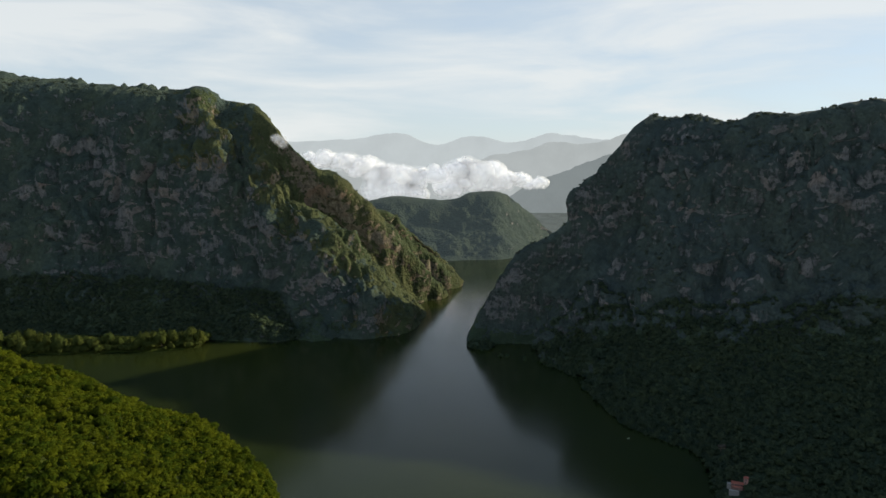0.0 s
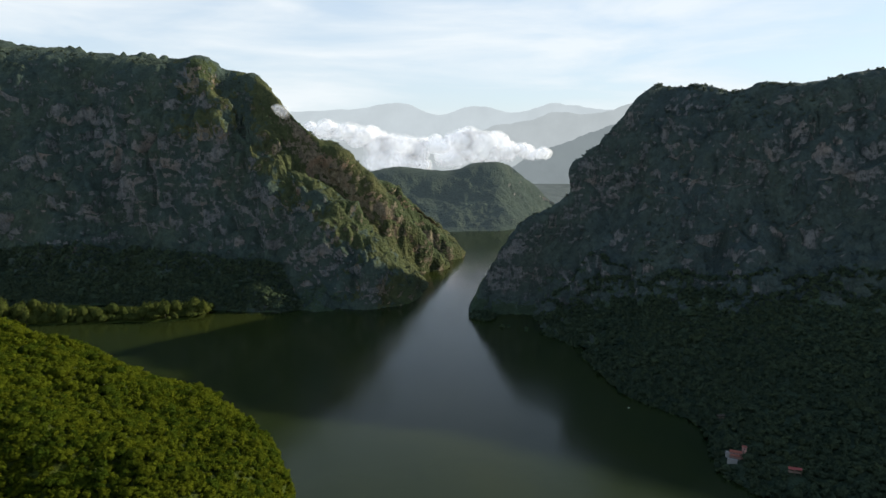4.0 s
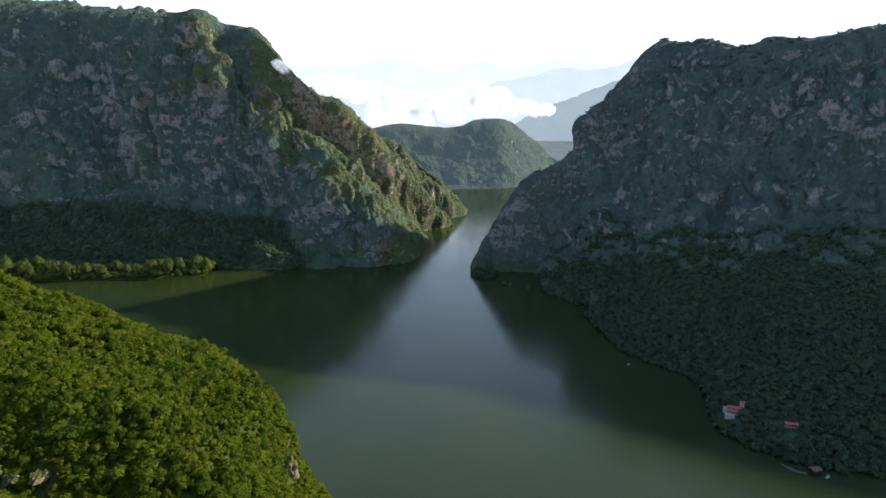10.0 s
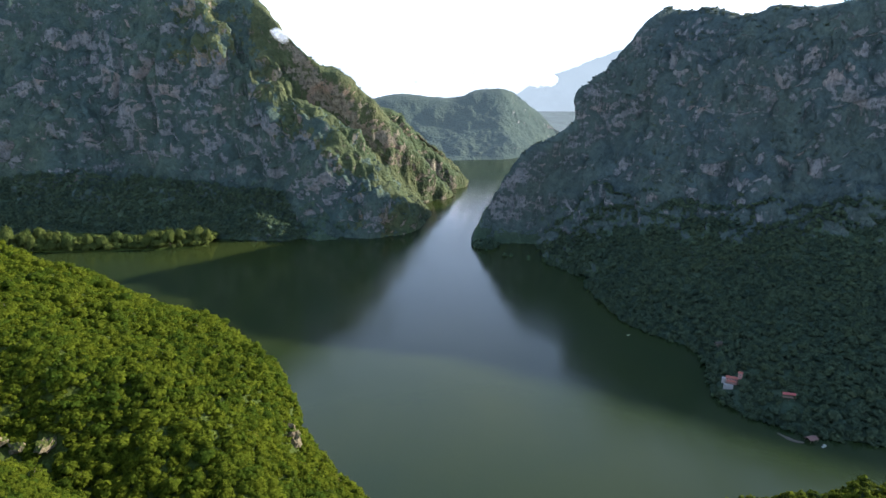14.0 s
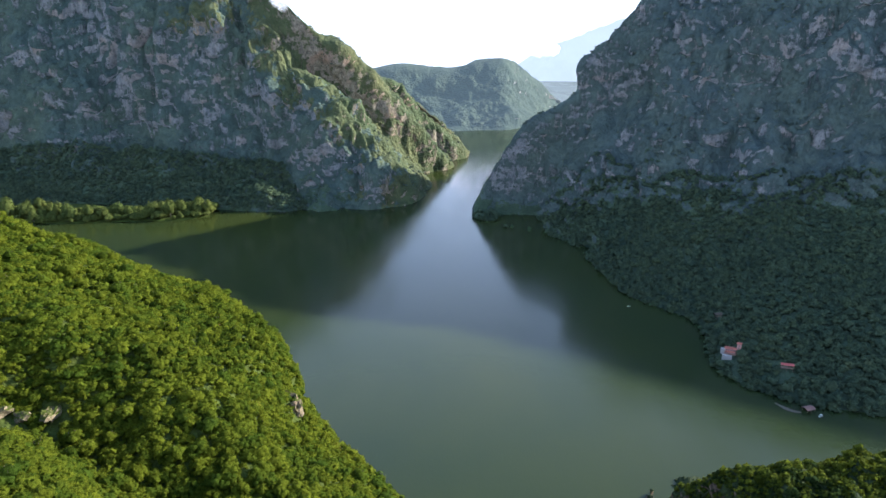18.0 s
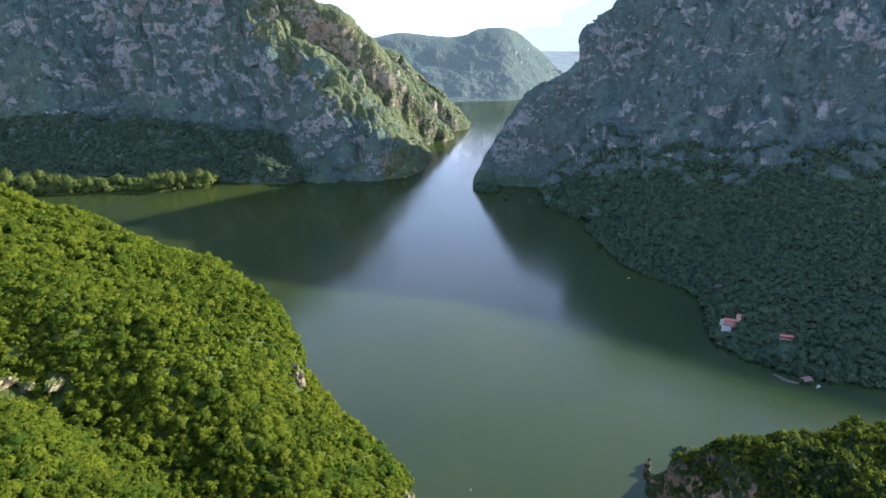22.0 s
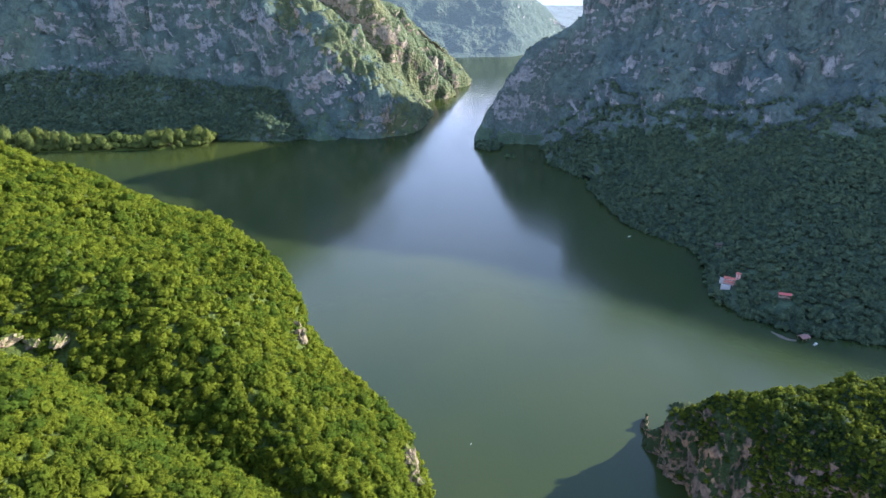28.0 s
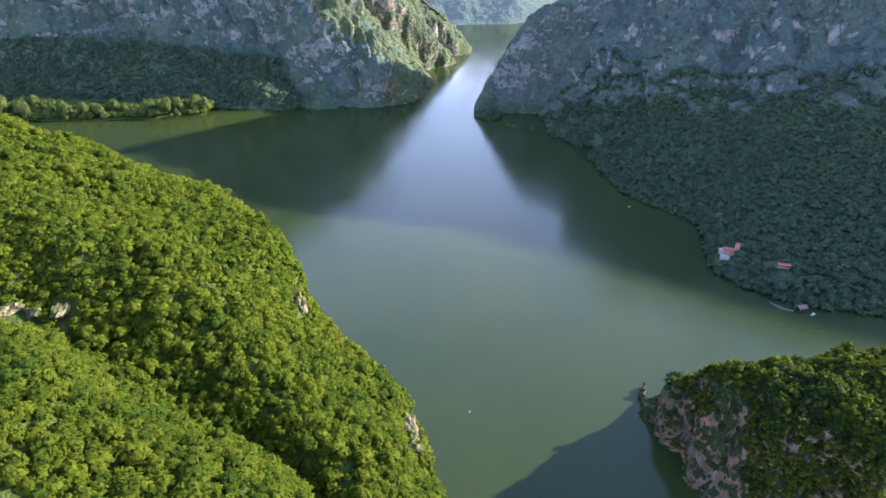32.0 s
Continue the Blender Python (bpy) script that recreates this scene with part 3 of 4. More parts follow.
g_left = roughen(g, [(170, 15, 0.3), (66, 13, 0.25), (30, 7.0, 0.3), (14, 3.0, 0.4), (7, 1.2, 1.0)], 3, 1.0, edge_fade(FINE_V, FINE_U, 7, 4, 0.2) * soft_foot(FINE_V, FINE_U, 7, 15, -1.0, 4.5, 1.2, 0.2) * soft_foot(FINE_V, FINE_U, 7, 15, 6.8, 16.0, 7.0, 0.5))
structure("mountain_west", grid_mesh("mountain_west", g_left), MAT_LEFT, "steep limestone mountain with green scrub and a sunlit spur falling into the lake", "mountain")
forest_floor(bpy.data.objects["mountain_west"].data, g_left, 56, 222)
grassy_spur(bpy.data.objects["mountain_west"].data, g_left, 6.75 / 14 * FINE_U)
g = loft(RIGHT, FINE_U, FINE_V)
g_right = roughen(g, [(150, 16, 0.35), (62, 13, 0.3), (30, 7.0, 0.35), (14, 3.0, 0.4), (7, 1.2, 1.0)], 23, 1.0, edge_fade(FINE_V, FINE_U, 9, 6, 0.2) * soft_foot(FINE_V, FINE_U, 9, 14, 4.0, 15.0, 1.8, 0.12) * soft_foot(FINE_V, FINE_U, 9, 14, -1.0, 3.8, 8.5, 0.3))
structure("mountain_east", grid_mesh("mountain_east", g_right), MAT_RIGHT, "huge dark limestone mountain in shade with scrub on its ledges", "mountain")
forest_floor(bpy.data.objects["mountain_east"].data, g_right, 77, FINE_U)
g = loft(NEAR, 260, 200)
g_near = roughen(g, [(60, 5, 1), (18, 1.8, 1)], 43)
structure("hill_near", grid_mesh("hill_near", g_near), MAT_SLOPE, "forested hillside with pale rock showing at its cliff edge", "hill")
g = loft(HEAD, 240, 150)
g_head = roughen(g, [(34, 4.5, 0.25), (11, 2.2, 0.15), (4.5, 0.9, 0.2), (2.2, 0.35, 0.8)], 53)
structure("headland", grid_mesh("headland", g_head), MAT_WALL, "rocky headland with a tan cliff above the lake", "headland")
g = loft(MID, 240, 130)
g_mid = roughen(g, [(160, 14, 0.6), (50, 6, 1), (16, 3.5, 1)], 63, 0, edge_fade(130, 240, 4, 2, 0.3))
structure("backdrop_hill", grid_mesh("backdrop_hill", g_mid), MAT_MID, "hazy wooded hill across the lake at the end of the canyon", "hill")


# ---------------------------------------------------------------- distance
x, y = np.meshgrid(np.linspace(-2600, 3000, 120), np.linspace(4240, 4620, 30))
z = 3.0 + 9.0 * fbm(np.stack([x / 260, y / 160, 0 * x], -1), 4, 0.5, 77) - 10 * np.clip((4310 - y) / 70, 0, 1)


def far_range(name, line, depth, foot, mat, label, rough):
    """A ridge from a few crest points (x, z) at a depth, sloping forward to its foot."""
    line = spline(np.array([(x, depth, z) for x, z in line], float), 160, 0)
    line[:, 2] += rough * fbm(line / 190.0 + 7.1, 5, 0.55, 5)
    rows = [line * (1, 1, 0) + (0, -foot, -12), line * (1, 1, 0.5) + (0, -foot * 0.55, 0), line, line * (1, 1, 0) + (0, 200, -12)]
    g = roughen(loft(rows, 160, 40), [(240, 16, 0.6), (80, 8, 0.6)], 71, 0, edge_fade(40, 160, 4, 2, 0.0))
    return structure(name, grid_mesh(name, g), mat, label, "mountains")


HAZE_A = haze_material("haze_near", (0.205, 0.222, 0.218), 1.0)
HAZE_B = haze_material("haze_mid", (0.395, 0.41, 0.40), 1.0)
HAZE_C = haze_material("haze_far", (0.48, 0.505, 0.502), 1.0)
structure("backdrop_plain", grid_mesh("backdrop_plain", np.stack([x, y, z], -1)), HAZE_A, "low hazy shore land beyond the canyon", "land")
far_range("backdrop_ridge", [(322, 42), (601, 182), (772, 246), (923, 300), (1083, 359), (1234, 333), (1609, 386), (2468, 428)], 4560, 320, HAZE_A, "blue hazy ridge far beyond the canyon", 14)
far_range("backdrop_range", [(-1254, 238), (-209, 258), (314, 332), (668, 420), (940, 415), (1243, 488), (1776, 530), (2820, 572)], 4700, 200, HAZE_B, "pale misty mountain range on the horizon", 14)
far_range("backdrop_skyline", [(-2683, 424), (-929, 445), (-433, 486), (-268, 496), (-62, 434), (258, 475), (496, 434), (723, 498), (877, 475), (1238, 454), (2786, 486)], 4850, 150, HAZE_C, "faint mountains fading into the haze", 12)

# ---------------------------------------------------------------- trees
rng = np.random.default_rng(7)
FULL = [crown(rng, 6, 84, 0.082, KNOT) for _ in range(8)]
DENSE = [crown(rng, 9, 150, 0.062, KNOT) for _ in range(5)]
HALF = [crown(rng, 5, 40, 0.11, KNOT) for _ in range(6)]
PLAIN = [crown(rng, 4, 22, 0.14, KNOT) for _ in range(6)]
BUSH = [crown(rng, 1, 12, 0.24, KNOT) for _ in range(5)]


CLEAR = [(268, 605, 11.5), (304, 568, 6.5), (297, 511, 6.5), (284, 683, 6.5)]


def open_ground(p):
    """True where no house stands, nor the slope just below it."""
    ok = np.ones(len(p), bool)
    for x, y, r in CLEAR:
        ok &= (np.hypot(p[:, 0] - x, p[:, 1] - y) > r) & (np.hypot(p[:, 0] - x * 0.985, p[:, 1] - y * 0.985) > r * 0.9)
    return ok


def forest(name, g, count, seed, keep, wide, tall, templates, mat, label, sink=0.15):
    p, n = spots_on(g, count, seed, keep)
    r = np.random.default_rng(seed + 1)
    w = r.uniform(*wide, len(p)) * (1 + 0.5 * (r.uniform(0, 1, len(p)) > 0.93))
    h = w * r.uniform(*tall, len(p))
    p = p - np.array((0, 0, 1)) * (h * sink)[:, None]
    return scatter(name, p, w, h, templates, mat, seed + 2, label)


# rock outcrops: place, lift over the ground, size
OUTCROPS = [(-224, 304, 1.6, (7, 3, 3.4)), (-213, 306, 1.2, (5, 3, 2.4)), (-200, 310, 1.4, (7, 3, 2.6)), (-21, 297, 1.6, (4, 4, 9)), (-18, 288, 1.0, (4, 4, 6)), (-91, 372, 1.2, (4, 3, 6)), (-97, 384, 0.8, (3, 3, 5))]


def off_rocks(p):
    """True where no outcrop breaks through, nor just before one."""
    ok = np.ones(len(p), bool)
    for x, y, up, size in OUTCROPS:
        for f in (1.0, 0.978):
            ok &= np.hypot(p[:, 0] - f * x, p[:, 1] - f * y) > size[0] * 0.95
    return ok


on_hill = lambda p, n, r: off_rocks(p) & (p[:, 2] > 3) & (p[:, 1] > 150) & (p[:, 0] > -0.70 * p[:, 1] - 30) & ((n[:, 2] > 0.42) | (r.uniform(0, 1, len(p)) < 0.35))
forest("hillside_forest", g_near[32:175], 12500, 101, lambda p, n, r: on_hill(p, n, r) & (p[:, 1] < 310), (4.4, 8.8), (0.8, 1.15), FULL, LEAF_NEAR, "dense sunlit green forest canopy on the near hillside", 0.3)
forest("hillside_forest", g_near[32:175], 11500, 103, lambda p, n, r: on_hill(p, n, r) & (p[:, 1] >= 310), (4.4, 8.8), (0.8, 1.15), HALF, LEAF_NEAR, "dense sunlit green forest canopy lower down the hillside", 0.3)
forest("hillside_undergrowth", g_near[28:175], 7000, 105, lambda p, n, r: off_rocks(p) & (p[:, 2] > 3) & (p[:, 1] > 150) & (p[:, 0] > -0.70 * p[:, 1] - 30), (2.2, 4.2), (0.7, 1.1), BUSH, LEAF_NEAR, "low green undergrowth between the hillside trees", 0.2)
on_wall = lambda p: fbm(p / (13.0, 13.0, 26.0), 3, 0.55, 4) + 1.35 * np.clip((p[:, 0] - 158) / 14, 0, 1) - 0.75 + 0.3 * np.clip((p[:, 2] - 40) / 20, 0, 1)
forest("headland_undergrowth", g_head, 9000, 115, lambda p, n, r: (p[:, 2] > 3) & (p[:, 0] < 300) & (p[:, 0] > 137) & (p[:, 1] < 405) & ((n[:, 2] > 0.66) | (on_wall(p) > 0.0)), (2.0, 4.0), (0.7, 1.1), BUSH, LEAF_HEAD, "low green shrubs on the headland ledges", 0.2)
forest("headland_forest", g_head, 3000, 111, lambda p, n, r: (p[:, 2] > 4) & (p[:, 0] < 300) & (p[:, 0] > 138) & (p[:, 1] < 395) & ((n[:, 2] > 0.66) | (on_wall(p) > 0.25)), (2.6, 5.0), (0.75, 1.05), FULL, LEAF_HEAD, "green trees on the headland and its ledges", 0.4)
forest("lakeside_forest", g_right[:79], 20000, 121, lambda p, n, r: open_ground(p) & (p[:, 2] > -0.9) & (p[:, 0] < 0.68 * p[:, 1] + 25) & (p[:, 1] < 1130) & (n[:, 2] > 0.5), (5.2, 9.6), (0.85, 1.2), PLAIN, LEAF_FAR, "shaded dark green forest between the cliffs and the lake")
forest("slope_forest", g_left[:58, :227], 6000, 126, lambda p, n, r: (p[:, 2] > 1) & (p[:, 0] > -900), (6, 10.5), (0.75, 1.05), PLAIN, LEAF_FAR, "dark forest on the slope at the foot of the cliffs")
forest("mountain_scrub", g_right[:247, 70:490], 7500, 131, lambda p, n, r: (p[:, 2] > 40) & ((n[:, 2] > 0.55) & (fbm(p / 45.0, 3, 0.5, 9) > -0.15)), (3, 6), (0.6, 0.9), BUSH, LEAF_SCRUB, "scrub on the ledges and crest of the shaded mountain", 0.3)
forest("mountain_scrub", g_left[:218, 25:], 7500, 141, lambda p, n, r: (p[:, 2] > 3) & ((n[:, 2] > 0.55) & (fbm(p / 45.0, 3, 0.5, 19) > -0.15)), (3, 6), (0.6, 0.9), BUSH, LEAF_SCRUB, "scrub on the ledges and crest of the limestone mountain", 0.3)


# ---------------------------------------------------------------- low spit of land at the foot of the western mountain
g_spit = roughen(loft(SPIT, 90, 40), [(30, 1.2, 1), (9, 0.5, 1)], 83)
structure("shore_spit", grid_mesh("shore_spit", g_spit), MAT_SLOPE, "low wooded spit of land on the lake shore", "shore")
forest("shore_thicket", g_spit[:26], 620, 161, lambda p, n, r: p[:, 2] > 0.4, (8, 13), (0.9, 1.3), DENSE, LEAF_SHORE, "thicket of sunlit trees on the shore spit", 0.1)


# ---------------------------------------------------------------- single trees that stand out
def part(name, bm_or_mesh, mat, parent, label=""):
    """Links one mesh under a thing or a part."""
    me = bm_or_mesh
    if isinstance(me, bmesh.types.BMesh):
        me = bpy.data.meshes.new(name)
        bm_or_mesh.to_mesh(me)
        bm_or_mesh.free()
    me.materials.append(mat)
    ob = new(name, me)
    ob.parent = parent
    return tagged(ob, label)


def trunk_mesh(rng, height, girth):
    """A tapered, slightly bent trunk that forks into limbs."""
    bm = bmesh.new()

    def limb(a, b, r0, r1):
        a, b = Vector(a), Vector(b)
        turn = (b - a).to_track_quat("Z", "Y").to_matrix()
        rings = []
        for k in range(3):
            f = k / 2
            c = a.lerp(b, f) + Vector((math.sin(3 * f), math.cos(2 * f) - 1, 0)) * 0.03 * height
            r = r0 + (r1 - r0) * f
            rings.append([bm.verts.new(c + turn @ Vector((r * math.cos(q * 1.0472), r * math.sin(q * 1.0472), 0))) for q in range(6)])
        for lo, hi in zip(rings, rings[1:]):
            for q in range(6):
                bm.faces.new((lo[q], lo[(q + 1) % 6], hi[(q + 1) % 6], hi[q]))
        bm.faces.new(rings[-1])

    limb((0, 0, -0.25 * height), (0.02 * height, 0, 0.45 * height), girth, girth * 0.6)
    for k in range(4):
        a = k * 1.6 + rng.uniform(-0.3, 0.3)
        limb((0.02 * height, 0, (0.34 + 0.03 * k) * height), (0.24 * height * math.cos(a), 0.24 * height * math.sin(a), 0.72 * height), girth * 0.45, girth * 0.15)
    return bm


def tree_kind(seed, mat, label, lobes, tufts):
    """One tree 1 m high and wide, with its trunk and crown."""
    r = np.random.default_rng(seed)
    t = tagged(new("tree"), label, "tree")
    part("trunk", trunk_mesh(r, 1.0, 0.028), BARK, t)
    v, f, n = crown(r, lobes, tufts * 2, 0.075 if tufts < 100 else 0.052, KNOT)
    part("crown", mesh_from("crown", v, f, True, n), mat, t)
    return t


def stand(kinds, spots, widths, heights, group, seed):
    """Copies of a few kinds of tree at the spots; the first of each kind is moved to a spot of its own."""
    r = random.Random(seed)
    for t in kinds:
        tagged(t, group=group)
    for k, (p, w, h) in enumerate(zip(spots, widths, heights)):
        t = kinds[k % len(kinds)]
        m = Matrix.Translation(p) @ pose(0, 0, 0, 0, 0, r.uniform(0, 360))
        if k >= len(kinds):
            t = copy_thing(t, m)
        else:
            t.matrix_basis = m
        t.scale = (w, w, h)


def stand_on(g, count, seed, keep, wide, tall, mat, label, group, lobes=11, tufts=60):
    p, n = spots_on(g, count * 6, seed, keep)
    p = p[:count]
    r = np.random.default_rng(seed)
    w = r.uniform(*wide, len(p))
    stand([tree_kind(seed + k, mat, label, lobes, tufts) for k in range(4)], p, w, w * r.uniform(*tall, len(p)), group, seed)


stand_on(g_near, 160, 201, lambda p, n, r: off_rocks(p) & (p[:, 2] > 20) & (p[:, 1] > 150) & (n[:, 2] > 0.6), (8.0, 11.5), (0.85, 1.1), LEAF_NEAR, "broad-crowned green tree standing out of the hillside forest", "trees on the hillside")
stand_on(g_head, 40, 211, lambda p, n, r: (p[:, 2] > 25) & (n[:, 2] > 0.6), (4.0, 5.5), (0.55, 0.75), LEAF_HEAD, "leafy tree on top of the rocky headland", "trees on the headland")
stand_on(g_spit[:22], 40, 221, lambda p, n, r: p[:, 2] > 0.5, (14, 21), (1.5, 1.95), LEAF_SHORE, "tall pale-green tree on the shore spit", "trees on the spit", 15, 170)
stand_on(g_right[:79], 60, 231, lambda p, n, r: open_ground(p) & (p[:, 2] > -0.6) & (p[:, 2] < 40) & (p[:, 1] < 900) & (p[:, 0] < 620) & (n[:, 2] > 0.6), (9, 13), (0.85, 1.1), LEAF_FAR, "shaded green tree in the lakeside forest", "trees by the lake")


# ---------------------------------------------------------------- rock outcrops on the hillside
def outcrop(name, place, size, seed, mat, label):
    v, f = ball(3)
    r = np.random.default_rng(seed)
    p = v * size
    p = p + v * (min(size) * (0.6 * fbm(v * 1.6 + seed, 4, 0.55, seed) + 0.35 * np.abs(fbm(v * (5, 5, 1.5) + seed, 3, 0.55, seed + 3))))[:, None]
    p = np.round(p / (0.12 * min(size))) * (0.12 * min(size)) * 0.6 + p * 0.4
    ob = new(name, mesh_from(name, p, f, False))
    ob.data.materials.append(mat)
    ob.matrix_basis = Matrix.Translation(place) @ pose(0, 0, 0, 0, 0, r.uniform(0, 360))
    return tagged(ob, label, "rock", "rock outcrops")


def ground_z(g, x, y):
    d = (g[..., 0] - x) ** 2 + (g[..., 1] - y) ** 2
    return float(g.reshape(-1, 3)[np.argmin(d)][2])


PALE = mountain_material("pale_limestone", (0.075, 0.09, 0.012), (0.09, 0.10, 0.014), (0.13, 0.10, 0.055), (0.22, 0.175, 0.105), 0.60, 6.0)
for k, (x, y, up, size) in enumerate(OUTCROPS):
    outcrop("rock", (x, y, ground_z(g_near, x, y) + up), size, 300 + k, PALE, "pale limestone outcrop breaking through the forest")

# ---------------------------------------------------------------- houses on the lake shore
WHITE = plain_material("white_plaster", (0.34, 0.32, 0.29), 0.85, 0.1, 2.0)
ROSE = plain_material("rose_plaster", (0.42, 0.23, 0.19), 0.85, 0.12, 2.0)
TILE = plain_material("red_roof_tiles", (0.30, 0.095, 0.06), 0.8, 0.3, 2.5)
TIN = plain_material("red_painted_tin", (0.30, 0.07, 0.05), 0.5, 0.15, 1.0)
TIMBER = plain_material("weathered_timber", (0.24, 0.17, 0.12), 0.9, 0.3, 4.0)
DARK = plain_material("dark_glass", (0.03, 0.035, 0.04), 0.15, 0.2, 1.0)
SHELL = plain_material("white_hull_paint", (0.42, 0.42, 0.40), 0.35, 0.05, 1.0)
SAND = plain_material("pale_gravel", (0.075, 0.062, 0.045), 0.95, 0.3, 1.2)
THATCH = plain_material("brown_roof", (0.13, 0.07, 0.055), 0.9, 0.3, 3.0)


def box(x0, x1, y0, y1, z0, z1, bevel=0.04):
    bm = bmesh.new()
    bmesh.ops.create_cube(bm, size=1, matrix=Matrix.Translation(((x0 + x1) / 2, (y0 + y1) / 2, (z0 + z1) / 2)) @ Matrix.Diagonal((x1 - x0, y1 - y0, z1 - z0, 1)))
    bmesh.ops.bevel(bm, geom=bm.edges[:], offset=bevel, segments=1, affect="EDGES")
    return bm


def gable(x0, x1, y0, y1, z, rise, over=0.5, thick=0.18):
    """A gable roof with thickness; the ridge runs along x."""
    bm = bmesh.new()
    ym = (y0 + y1) / 2
    rings = []
    for x in (x0 - over, x1 + over):
        drop = rise * over / (ym - y0)
        pts = [(y0 - over, z - drop), (ym, z + rise), (y1 + over, z - drop), (y1 + over, z - drop + thick), (ym, z + rise + thick), (y0 - over, z - drop + thick)]
        rings.append([bm.verts.new((x, y, h)) for y, h in pts])
    for k in range(6):
        bm.faces.new((rings[0][k], rings[0][(k + 1) % 6], rings[1][(k + 1) % 6], rings[1][k]))
    bm.faces.new(rings[0]), bm.faces.new(rings[1][::-1])
    bmesh.ops.recalc_face_normals(bm, faces=bm.faces[:])
    return bm


def hip(x0, x1, y0, y1, z, rise, over=0.5):
    bm = bmesh.new()
    lo = [bm.verts.new(p) for p in ((x0 - over, y0 - over, z), (x1 + over, y0 - over, z), (x1 + over, y1 + over, z), (x0 - over, y1 + over, z))]
    hi = [bm.verts.new((v.co.x, v.co.y, z + 0.2)) for v in lo]
    top = bm.verts.new(((x0 + x1) / 2, (y0 + y1) / 2, z + 0.2 + rise))
    bm.faces.new(lo[::-1])
    for k in range(4):
        bm.faces.new((lo[k], lo[(k + 1) % 4], hi[(k + 1) % 4], hi[k]))
        bm.faces.new((hi[k], hi[(k + 1) % 4], top))
    return bm


def window_on(parent, x, y, z, wide, tall, along):
    """A framed window set in a wall; along: the wall's axis."""
    d = (wide / 2, 0.06) if along == "x" else (0.06, wide / 2)
    fr = part("window", box(x - d[0], x + d[0], y - d[1], y + d[1], z - tall / 2, z + tall / 2, 0.01), WHITE, parent)
    e = (d[0] - 0.12, 0.09) if along == "x" else (0.09, d[1] - 0.12)
    part("pane", box(x - e[0], x + e[0], y - e[1], y + e[1], z - tall / 2 + 0.12, z + tall / 2 - 0.12, 0.01), DARK, fr)


def villa(x, y, turn):
    z = ground_z(g_right, x, y) + 2.6
    h = tagged(new("house"), "rose and white lakeside house with a red tiled roof among trees", "house")
    h.matrix_basis = pose(x, y, z, 0, 0, turn) @ Matrix.Scale(0.72, 4)
    part("wall", box(-7, 7, -3, 3, -3, 5.2), ROSE, h)
    part("roof", gable(-7, 7, -3, 3, 5.2, 1.8), TILE, h)
    part("tower", box(7.0, 12.5, -1.5, 3.6, -3, 13.5), ROSE, h)
    part("tower_roof", hip(7.0, 12.5, -1.5, 3.6, 13.5, 1.6), TILE, h)
    window_on(h, 9.8, -1.5, 11.0, 1.4, 1.6, "x")
    part("lower_terrace", box(-9, 3, -15, -9, -7, -0.6), WHITE, h, "white retaining wall and terrace")
    part("terrace_parapet", box(-9, 3, -15, -14.7, -0.6, 0.4), WHITE, h)
    part("terrace", box(-12, -7, -4, 4, -3, 2.6), WHITE, h, "white terrace block")
    part("parapet", box(-12, -11.7, -4, 4, 2.6, 3.5), WHITE, h)
    part("parapet", box(-11.7, -7, -4, -3.7, 2.6, 3.5), WHITE, h)
    part("lower_roof", gable(-5, 5, -8.5, -4.6, 3.0, 1.0), TILE, h, "lower terracotta porch roof")
    for k in range(5):
        part("post", box(-5 + 2.5 * k - 0.15, -5 + 2.5 * k + 0.15, -8.4, -8.1, -3, 3.0), WHITE, h, "white porch post")
    for k in range(4):
        window_on(h, -5 + 3.2 * k, -3.0, 3.6, 1.3, 1.4, "x")
    window_on(h, 9.2, -1.5, 7.6, 1.4, 1.6, "x")
    part("door", box(-0.6, 0.6, -3.08, -2.95, 0, 2.1, 0.01), TIMBER, h)
    return h


def shed(x, y, turn, long, deep, tall, roof, label, up=1.0):
    z = ground_z(g_right, x, y) + up
    h = tagged(new("shed"), label, "shed")
    h.matrix_basis = pose(x, y, z, 0, 0, turn)
    part("roof", gable(-long / 2, long / 2, -deep / 2, deep / 2, tall, 1.1), roof, h)
    for sx in (-1, 0, 1):
        for sy in (-1, 1):
            px, py = sx * (long / 2 - 0.2), sy * (deep / 2 - 0.2)
            part("post", box(px - 0.12, px + 0.12, py - 0.12, py + 0.12, -4, tall + 0.1), TIMBER, h)
    part("floor", box(-long / 2, long / 2, -deep / 2, deep / 2, -0.2, 0.0), TIMBER, h)
    return h


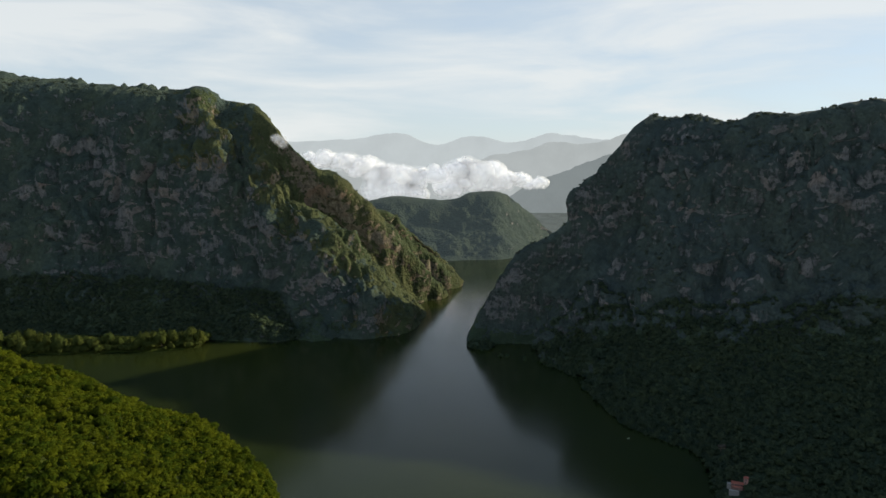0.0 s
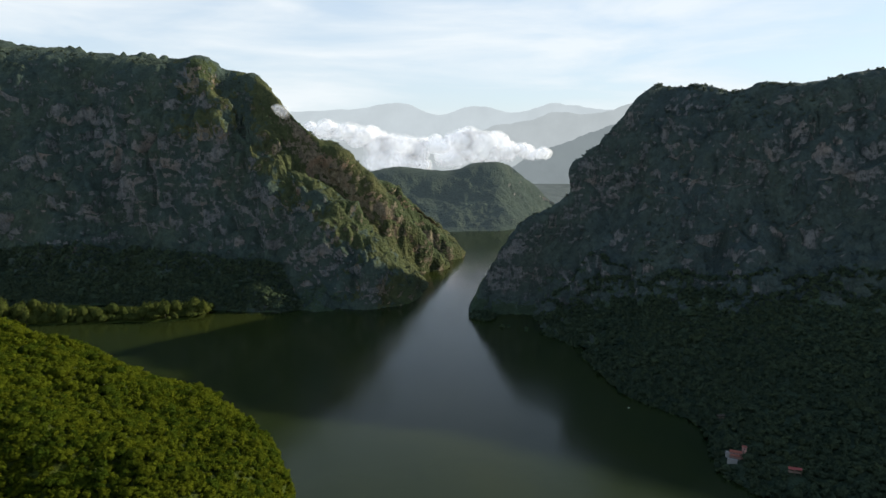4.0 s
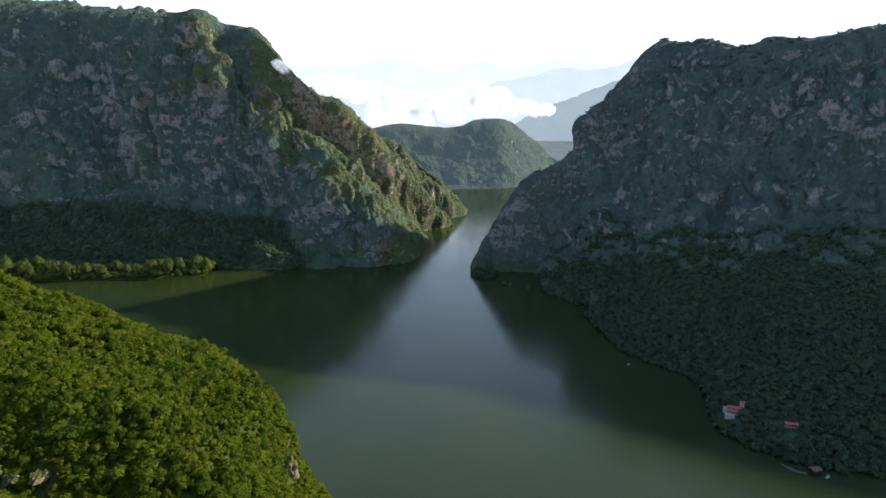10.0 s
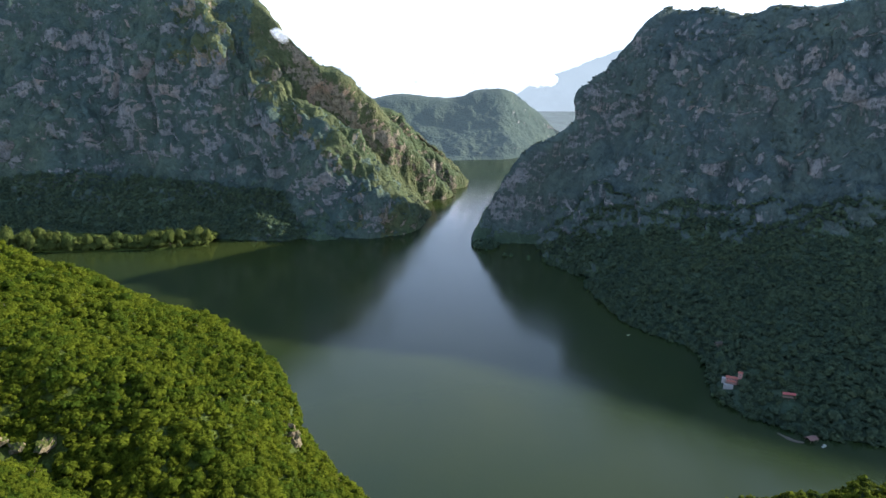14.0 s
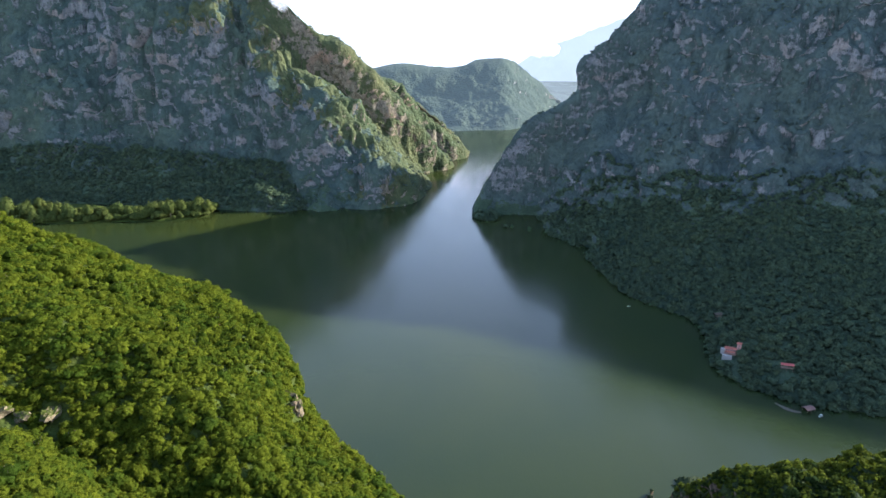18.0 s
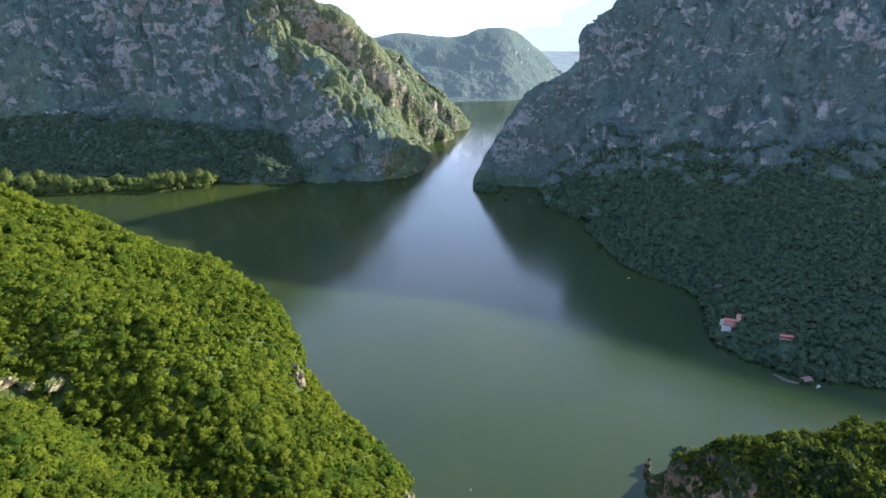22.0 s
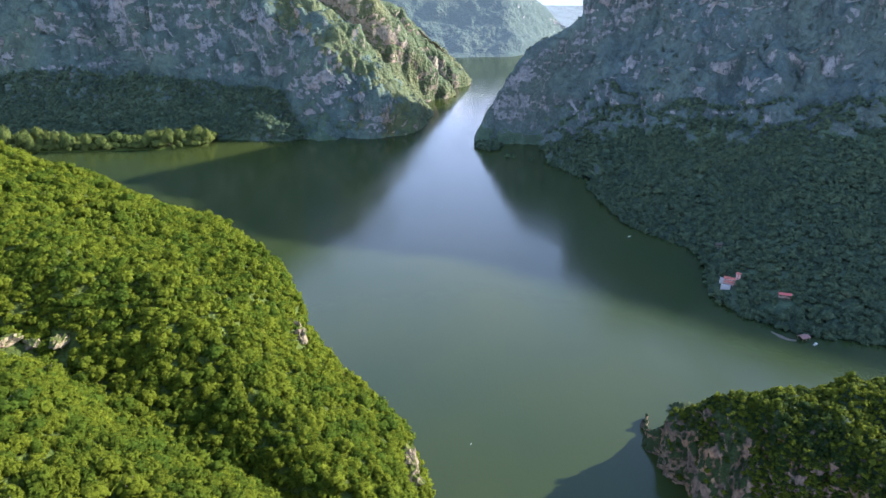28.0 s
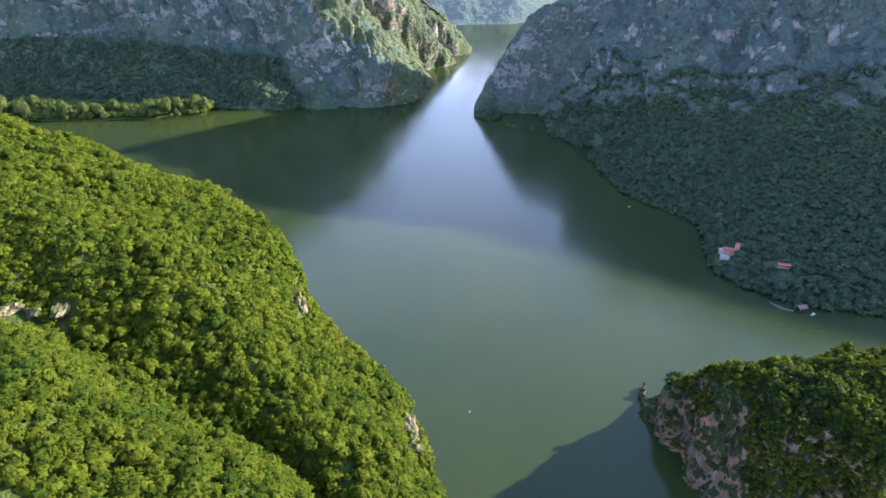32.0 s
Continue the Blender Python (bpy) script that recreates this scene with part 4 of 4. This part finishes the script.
def boat(x, y, turn, long, label, canopy=False):
    b = tagged(new("boat"), label, "boat", "boats on the lake")
    b.matrix_basis = pose(x, y, 0, 0, 0, turn)
    bm = bmesh.new()
    rings = []
    for k in range(7):
        f = k / 6
        half = 0.16 * long * (1 - max(0, f - 0.45) ** 2 * 3.2)
        rise = 0.06 * long * f * f
        px = (f - 0.5) * long
        rings.append([bm.verts.new(q) for q in ((px, -half, 0.11 * long + rise), (px, -half * 0.7, -0.04 * long), (px, half * 0.7, -0.04 * long), (px, half, 0.11 * long + rise), (px, half * 0.85, 0.10 * long + rise), (px, half * 0.6, 0.03 * long), (px, -half * 0.6, 0.03 * long), (px, -half * 0.85, 0.10 * long + rise))])
    for a, c in zip(rings, rings[1:]):
        for q in range(8):
            bm.faces.new((a[q], a[(q + 1) % 8], c[(q + 1) % 8], c[q]))
    bm.faces.new(rings[0][::-1]), bm.faces.new(rings[-1])
    part("hull", bm, SHELL, b)
    for k in range(3):
        part("bench", box((-0.25 + 0.2 * k) * long - 0.15, (-0.25 + 0.2 * k) * long + 0.15, -0.12 * long, 0.12 * long, 0.07 * long, 0.085 * long, 0.01), TIMBER, b)
    part("outboard", box(-0.56 * long, -0.5 * long, -0.035 * long, 0.035 * long, -0.03 * long, 0.16 * long), DARK, b)
    if canopy:
        part("canopy", box(-0.3 * long, 0.15 * long, -0.15 * long, 0.15 * long, 0.34 * long, 0.36 * long), SHELL, b)
        for sx in (-0.28, 0.13):
            for sy in (-0.13, 0.13):
                part("canopy_post", box(sx * long - 0.04, sx * long + 0.04, sy * long - 0.04, sy * long + 0.04, 0.08 * long, 0.34 * long, 0.01), DARK, b)
    return b


def gravel_bar(line, wide):
    """A thin strip of gravel in the shallows."""
    c = spline(np.array([(x, y, 0.0) for x, y in line], float), 40, 0)
    t = np.gradient(c, axis=0)
    side = np.stack([-t[:, 1], t[:, 0], 0 * t[:, 0]], -1)
    side /= np.linalg.norm(side, axis=1, keepdims=True)
    f = np.sin(np.linspace(0.15, 2.99, 40))[:, None]
    rows = [c - side * wide * f - (0, 0, 0.6), c - side * wide * 0.5 * f + (0, 0, 0.35), c + (0, 0, 0.55), c + side * wide * 0.5 * f + (0, 0, 0.35), c + side * wide * f - (0, 0, 0.6)]
    g = roughen(spline(np.array(rows), 15, 0), [(4, 0.25, 1), (1.5, 0.12, 1)], 97)
    return structure("gravel_bar", grid_mesh("gravel_bar", g), SAND, "pale gravel bar running out from the wooded shore", "shore")


villa(268, 605, -25)
shed(304, 568, -15, 10, 4, 3.2, TIN, "open shed with a bright red tin roof in the forest", 3.0)
shed(297, 511, 20, 8, 6, 2.6, THATCH, "brown-roofed boathouse on posts at the water's edge", 1.0)
shed(284, 683, 8, 8, 2, 2.6, SAND, "pale roofed shelter among the shore trees", 3.5)
gravel_bar([(275, 523), (282, 512), (290, 508)], 3.0)
boat(303, 502, 25, 5, "white motor boat moored beside the boathouse", True)
boat(204, 736, 20, 3.6, "small white boat crossing the shaded lake")
boat(226, 886, 120, 3.6, "small white boat far out in the mountain's shade")
boat(15, 372, 70, 2.0, "tiny white boat alone on the open lake")


# ---------------------------------------------------------------- clouds
def cloud_material(name, cover, glow):
    """Cloud: added emission stands in for sunlight scattered inside; thin shells of it break up into wisps."""
    m, t, out = material(name)
    geo = t.nodes.new("ShaderNodeNewGeometry")
    soft = noise_tex(t, geo.outputs["Position"], 0.016, 5, 0.55)
    d = node(t, "ShaderNodeBsdfDiffuse", Color=(0.9, 0.9, 0.9, 1))
    tr = node(t, "ShaderNodeBsdfTranslucent", Color=(0.9, 0.9, 0.9, 1))
    body = node(t, "ShaderNodeMixShader", Fac=0.5, i1=d.outputs[0], i2=tr.outputs[0])
    lit = node(t, "ShaderNodeEmission", Color=(1.0, 0.99, 0.97, 1), Strength=glow)
    body = node(t, "ShaderNodeAddShader", i0=body.outputs[0], i1=lit.outputs[0])
    if cover < 1:
        clear = node(t, "ShaderNodeBsdfTransparent")
        fac = ramp(t, soft, [(0.30, 0.0), (0.70, cover)])
        body = node(t, "ShaderNodeMixShader", Fac=fac, i1=clear.outputs[0], i2=body.outputs[0])
    t.links.new(body.outputs[0], out.inputs[0])
    return m


CLOUD, WISP = cloud_material("cloud", 1.0, 0.16), cloud_material("cloud_edge", 0.42, 0.2)
MIST = cloud_material("mist", 0.22, 0.1)


def cloud(name, puffs, label, seed, layers=(("core", 0.88, 0), ("rim", 1.02, 1), ("fringe", 1.17, 1))):
    """A bank of cloud: billowing puffs (x, y, z, radius), each with thinner and thinner shells round it."""
    bank = tagged(new(name), label, "cloud")
    v, f = BALL
    for part_name, swell, thin in layers:
        vs, fs = [], []
        for k, (x, y, z, r) in enumerate(puffs):
            p = v * (1.2, 1.0, 0.85) * r + (x, y, z)
            p = p + v * (r * (0.30 * fbm(p / (1.3 * r), 3, 0.45, seed) + 0.10 * fbm(p / (0.45 * r), 3, 0.5, seed + 1))[:, None])
            p = (p - (x, y, z)) * swell + (x, y, z)
            vs.append(p), fs.append(f + k * len(v))
        ob = new(part_name, mesh_from(part_name, np.concatenate(vs), np.concatenate(fs)))
        ob.data.materials.append((CLOUD, WISP, MIST)[thin])
        ob.parent = bank
    return bank


def cloud_line(points, count, seed, spread, size):
    """Puffs strewn along a line of (x, y, z, thickness)."""
    r = np.random.default_rng(seed)
    line = spline(np.array(points, float), count, 0)
    got = []
    for x, y, z, thick in line:
        k = r.uniform(-1, 1)
        got.append((x + r.uniform(-1, 1) * spread, y + r.uniform(-1, 1) * spread, z + k * thick * 0.5, size * (0.55 + 0.6 * r.uniform()) * (0.7 + thick / 90)))
    return got


cloud("cloud", cloud_line([(-520, 2680, 325, 20), (-400, 2680, 300, 50), (-260, 2680, 248, 90), (-190, 2680, 212, 110), (-120, 2690, 222, 80), (0, 2700, 236, 60), (90, 2700, 255, 80), (130, 2700, 270, 95), (200, 2700, 255, 60), (300, 2720, 232, 30), (360, 2720, 222, 10)], 54, 5, 16, 30), "white cumulus bank lying low behind the canyon", 5)
cloud("cloud", [(969, 4510, 257, 20), (997, 4510, 266, 24), (918, 4498, 218, 13), (944, 4498, 223, 11)], "small white cloud scraps before the far ridge", 25)
cloud("cloud", [(-319, 1378, 344, 8), (-313, 1375, 337, 6), (-326, 1376, 349, 5)], "shred of white mist clinging to the mountain ridge", 31, (("rim", 0.8, 2), ("fringe", 1.1, 2), ("veil", 1.5, 2)))


# ---------------------------------------------------------------- a far building on the shore land
def far_building(x, y, turn):
    h = tagged(new("building"), "long pale building far off on the hazy shore", "building")
    h.matrix_basis = pose(x, y, 6, 0, 0, turn)
    part("wall", box(-22, 22, -7, 7, -6, 5), WHITE, h)
    part("roof", gable(-22, 22, -7, 7, 5, 2.5, 1.0, 0.4), WHITE, h)
    part("door", box(-3, 3, -7.2, -6.9, -2, 3, 0.01), TIMBER, h)
    return h


far_building(648, 4345, 6)
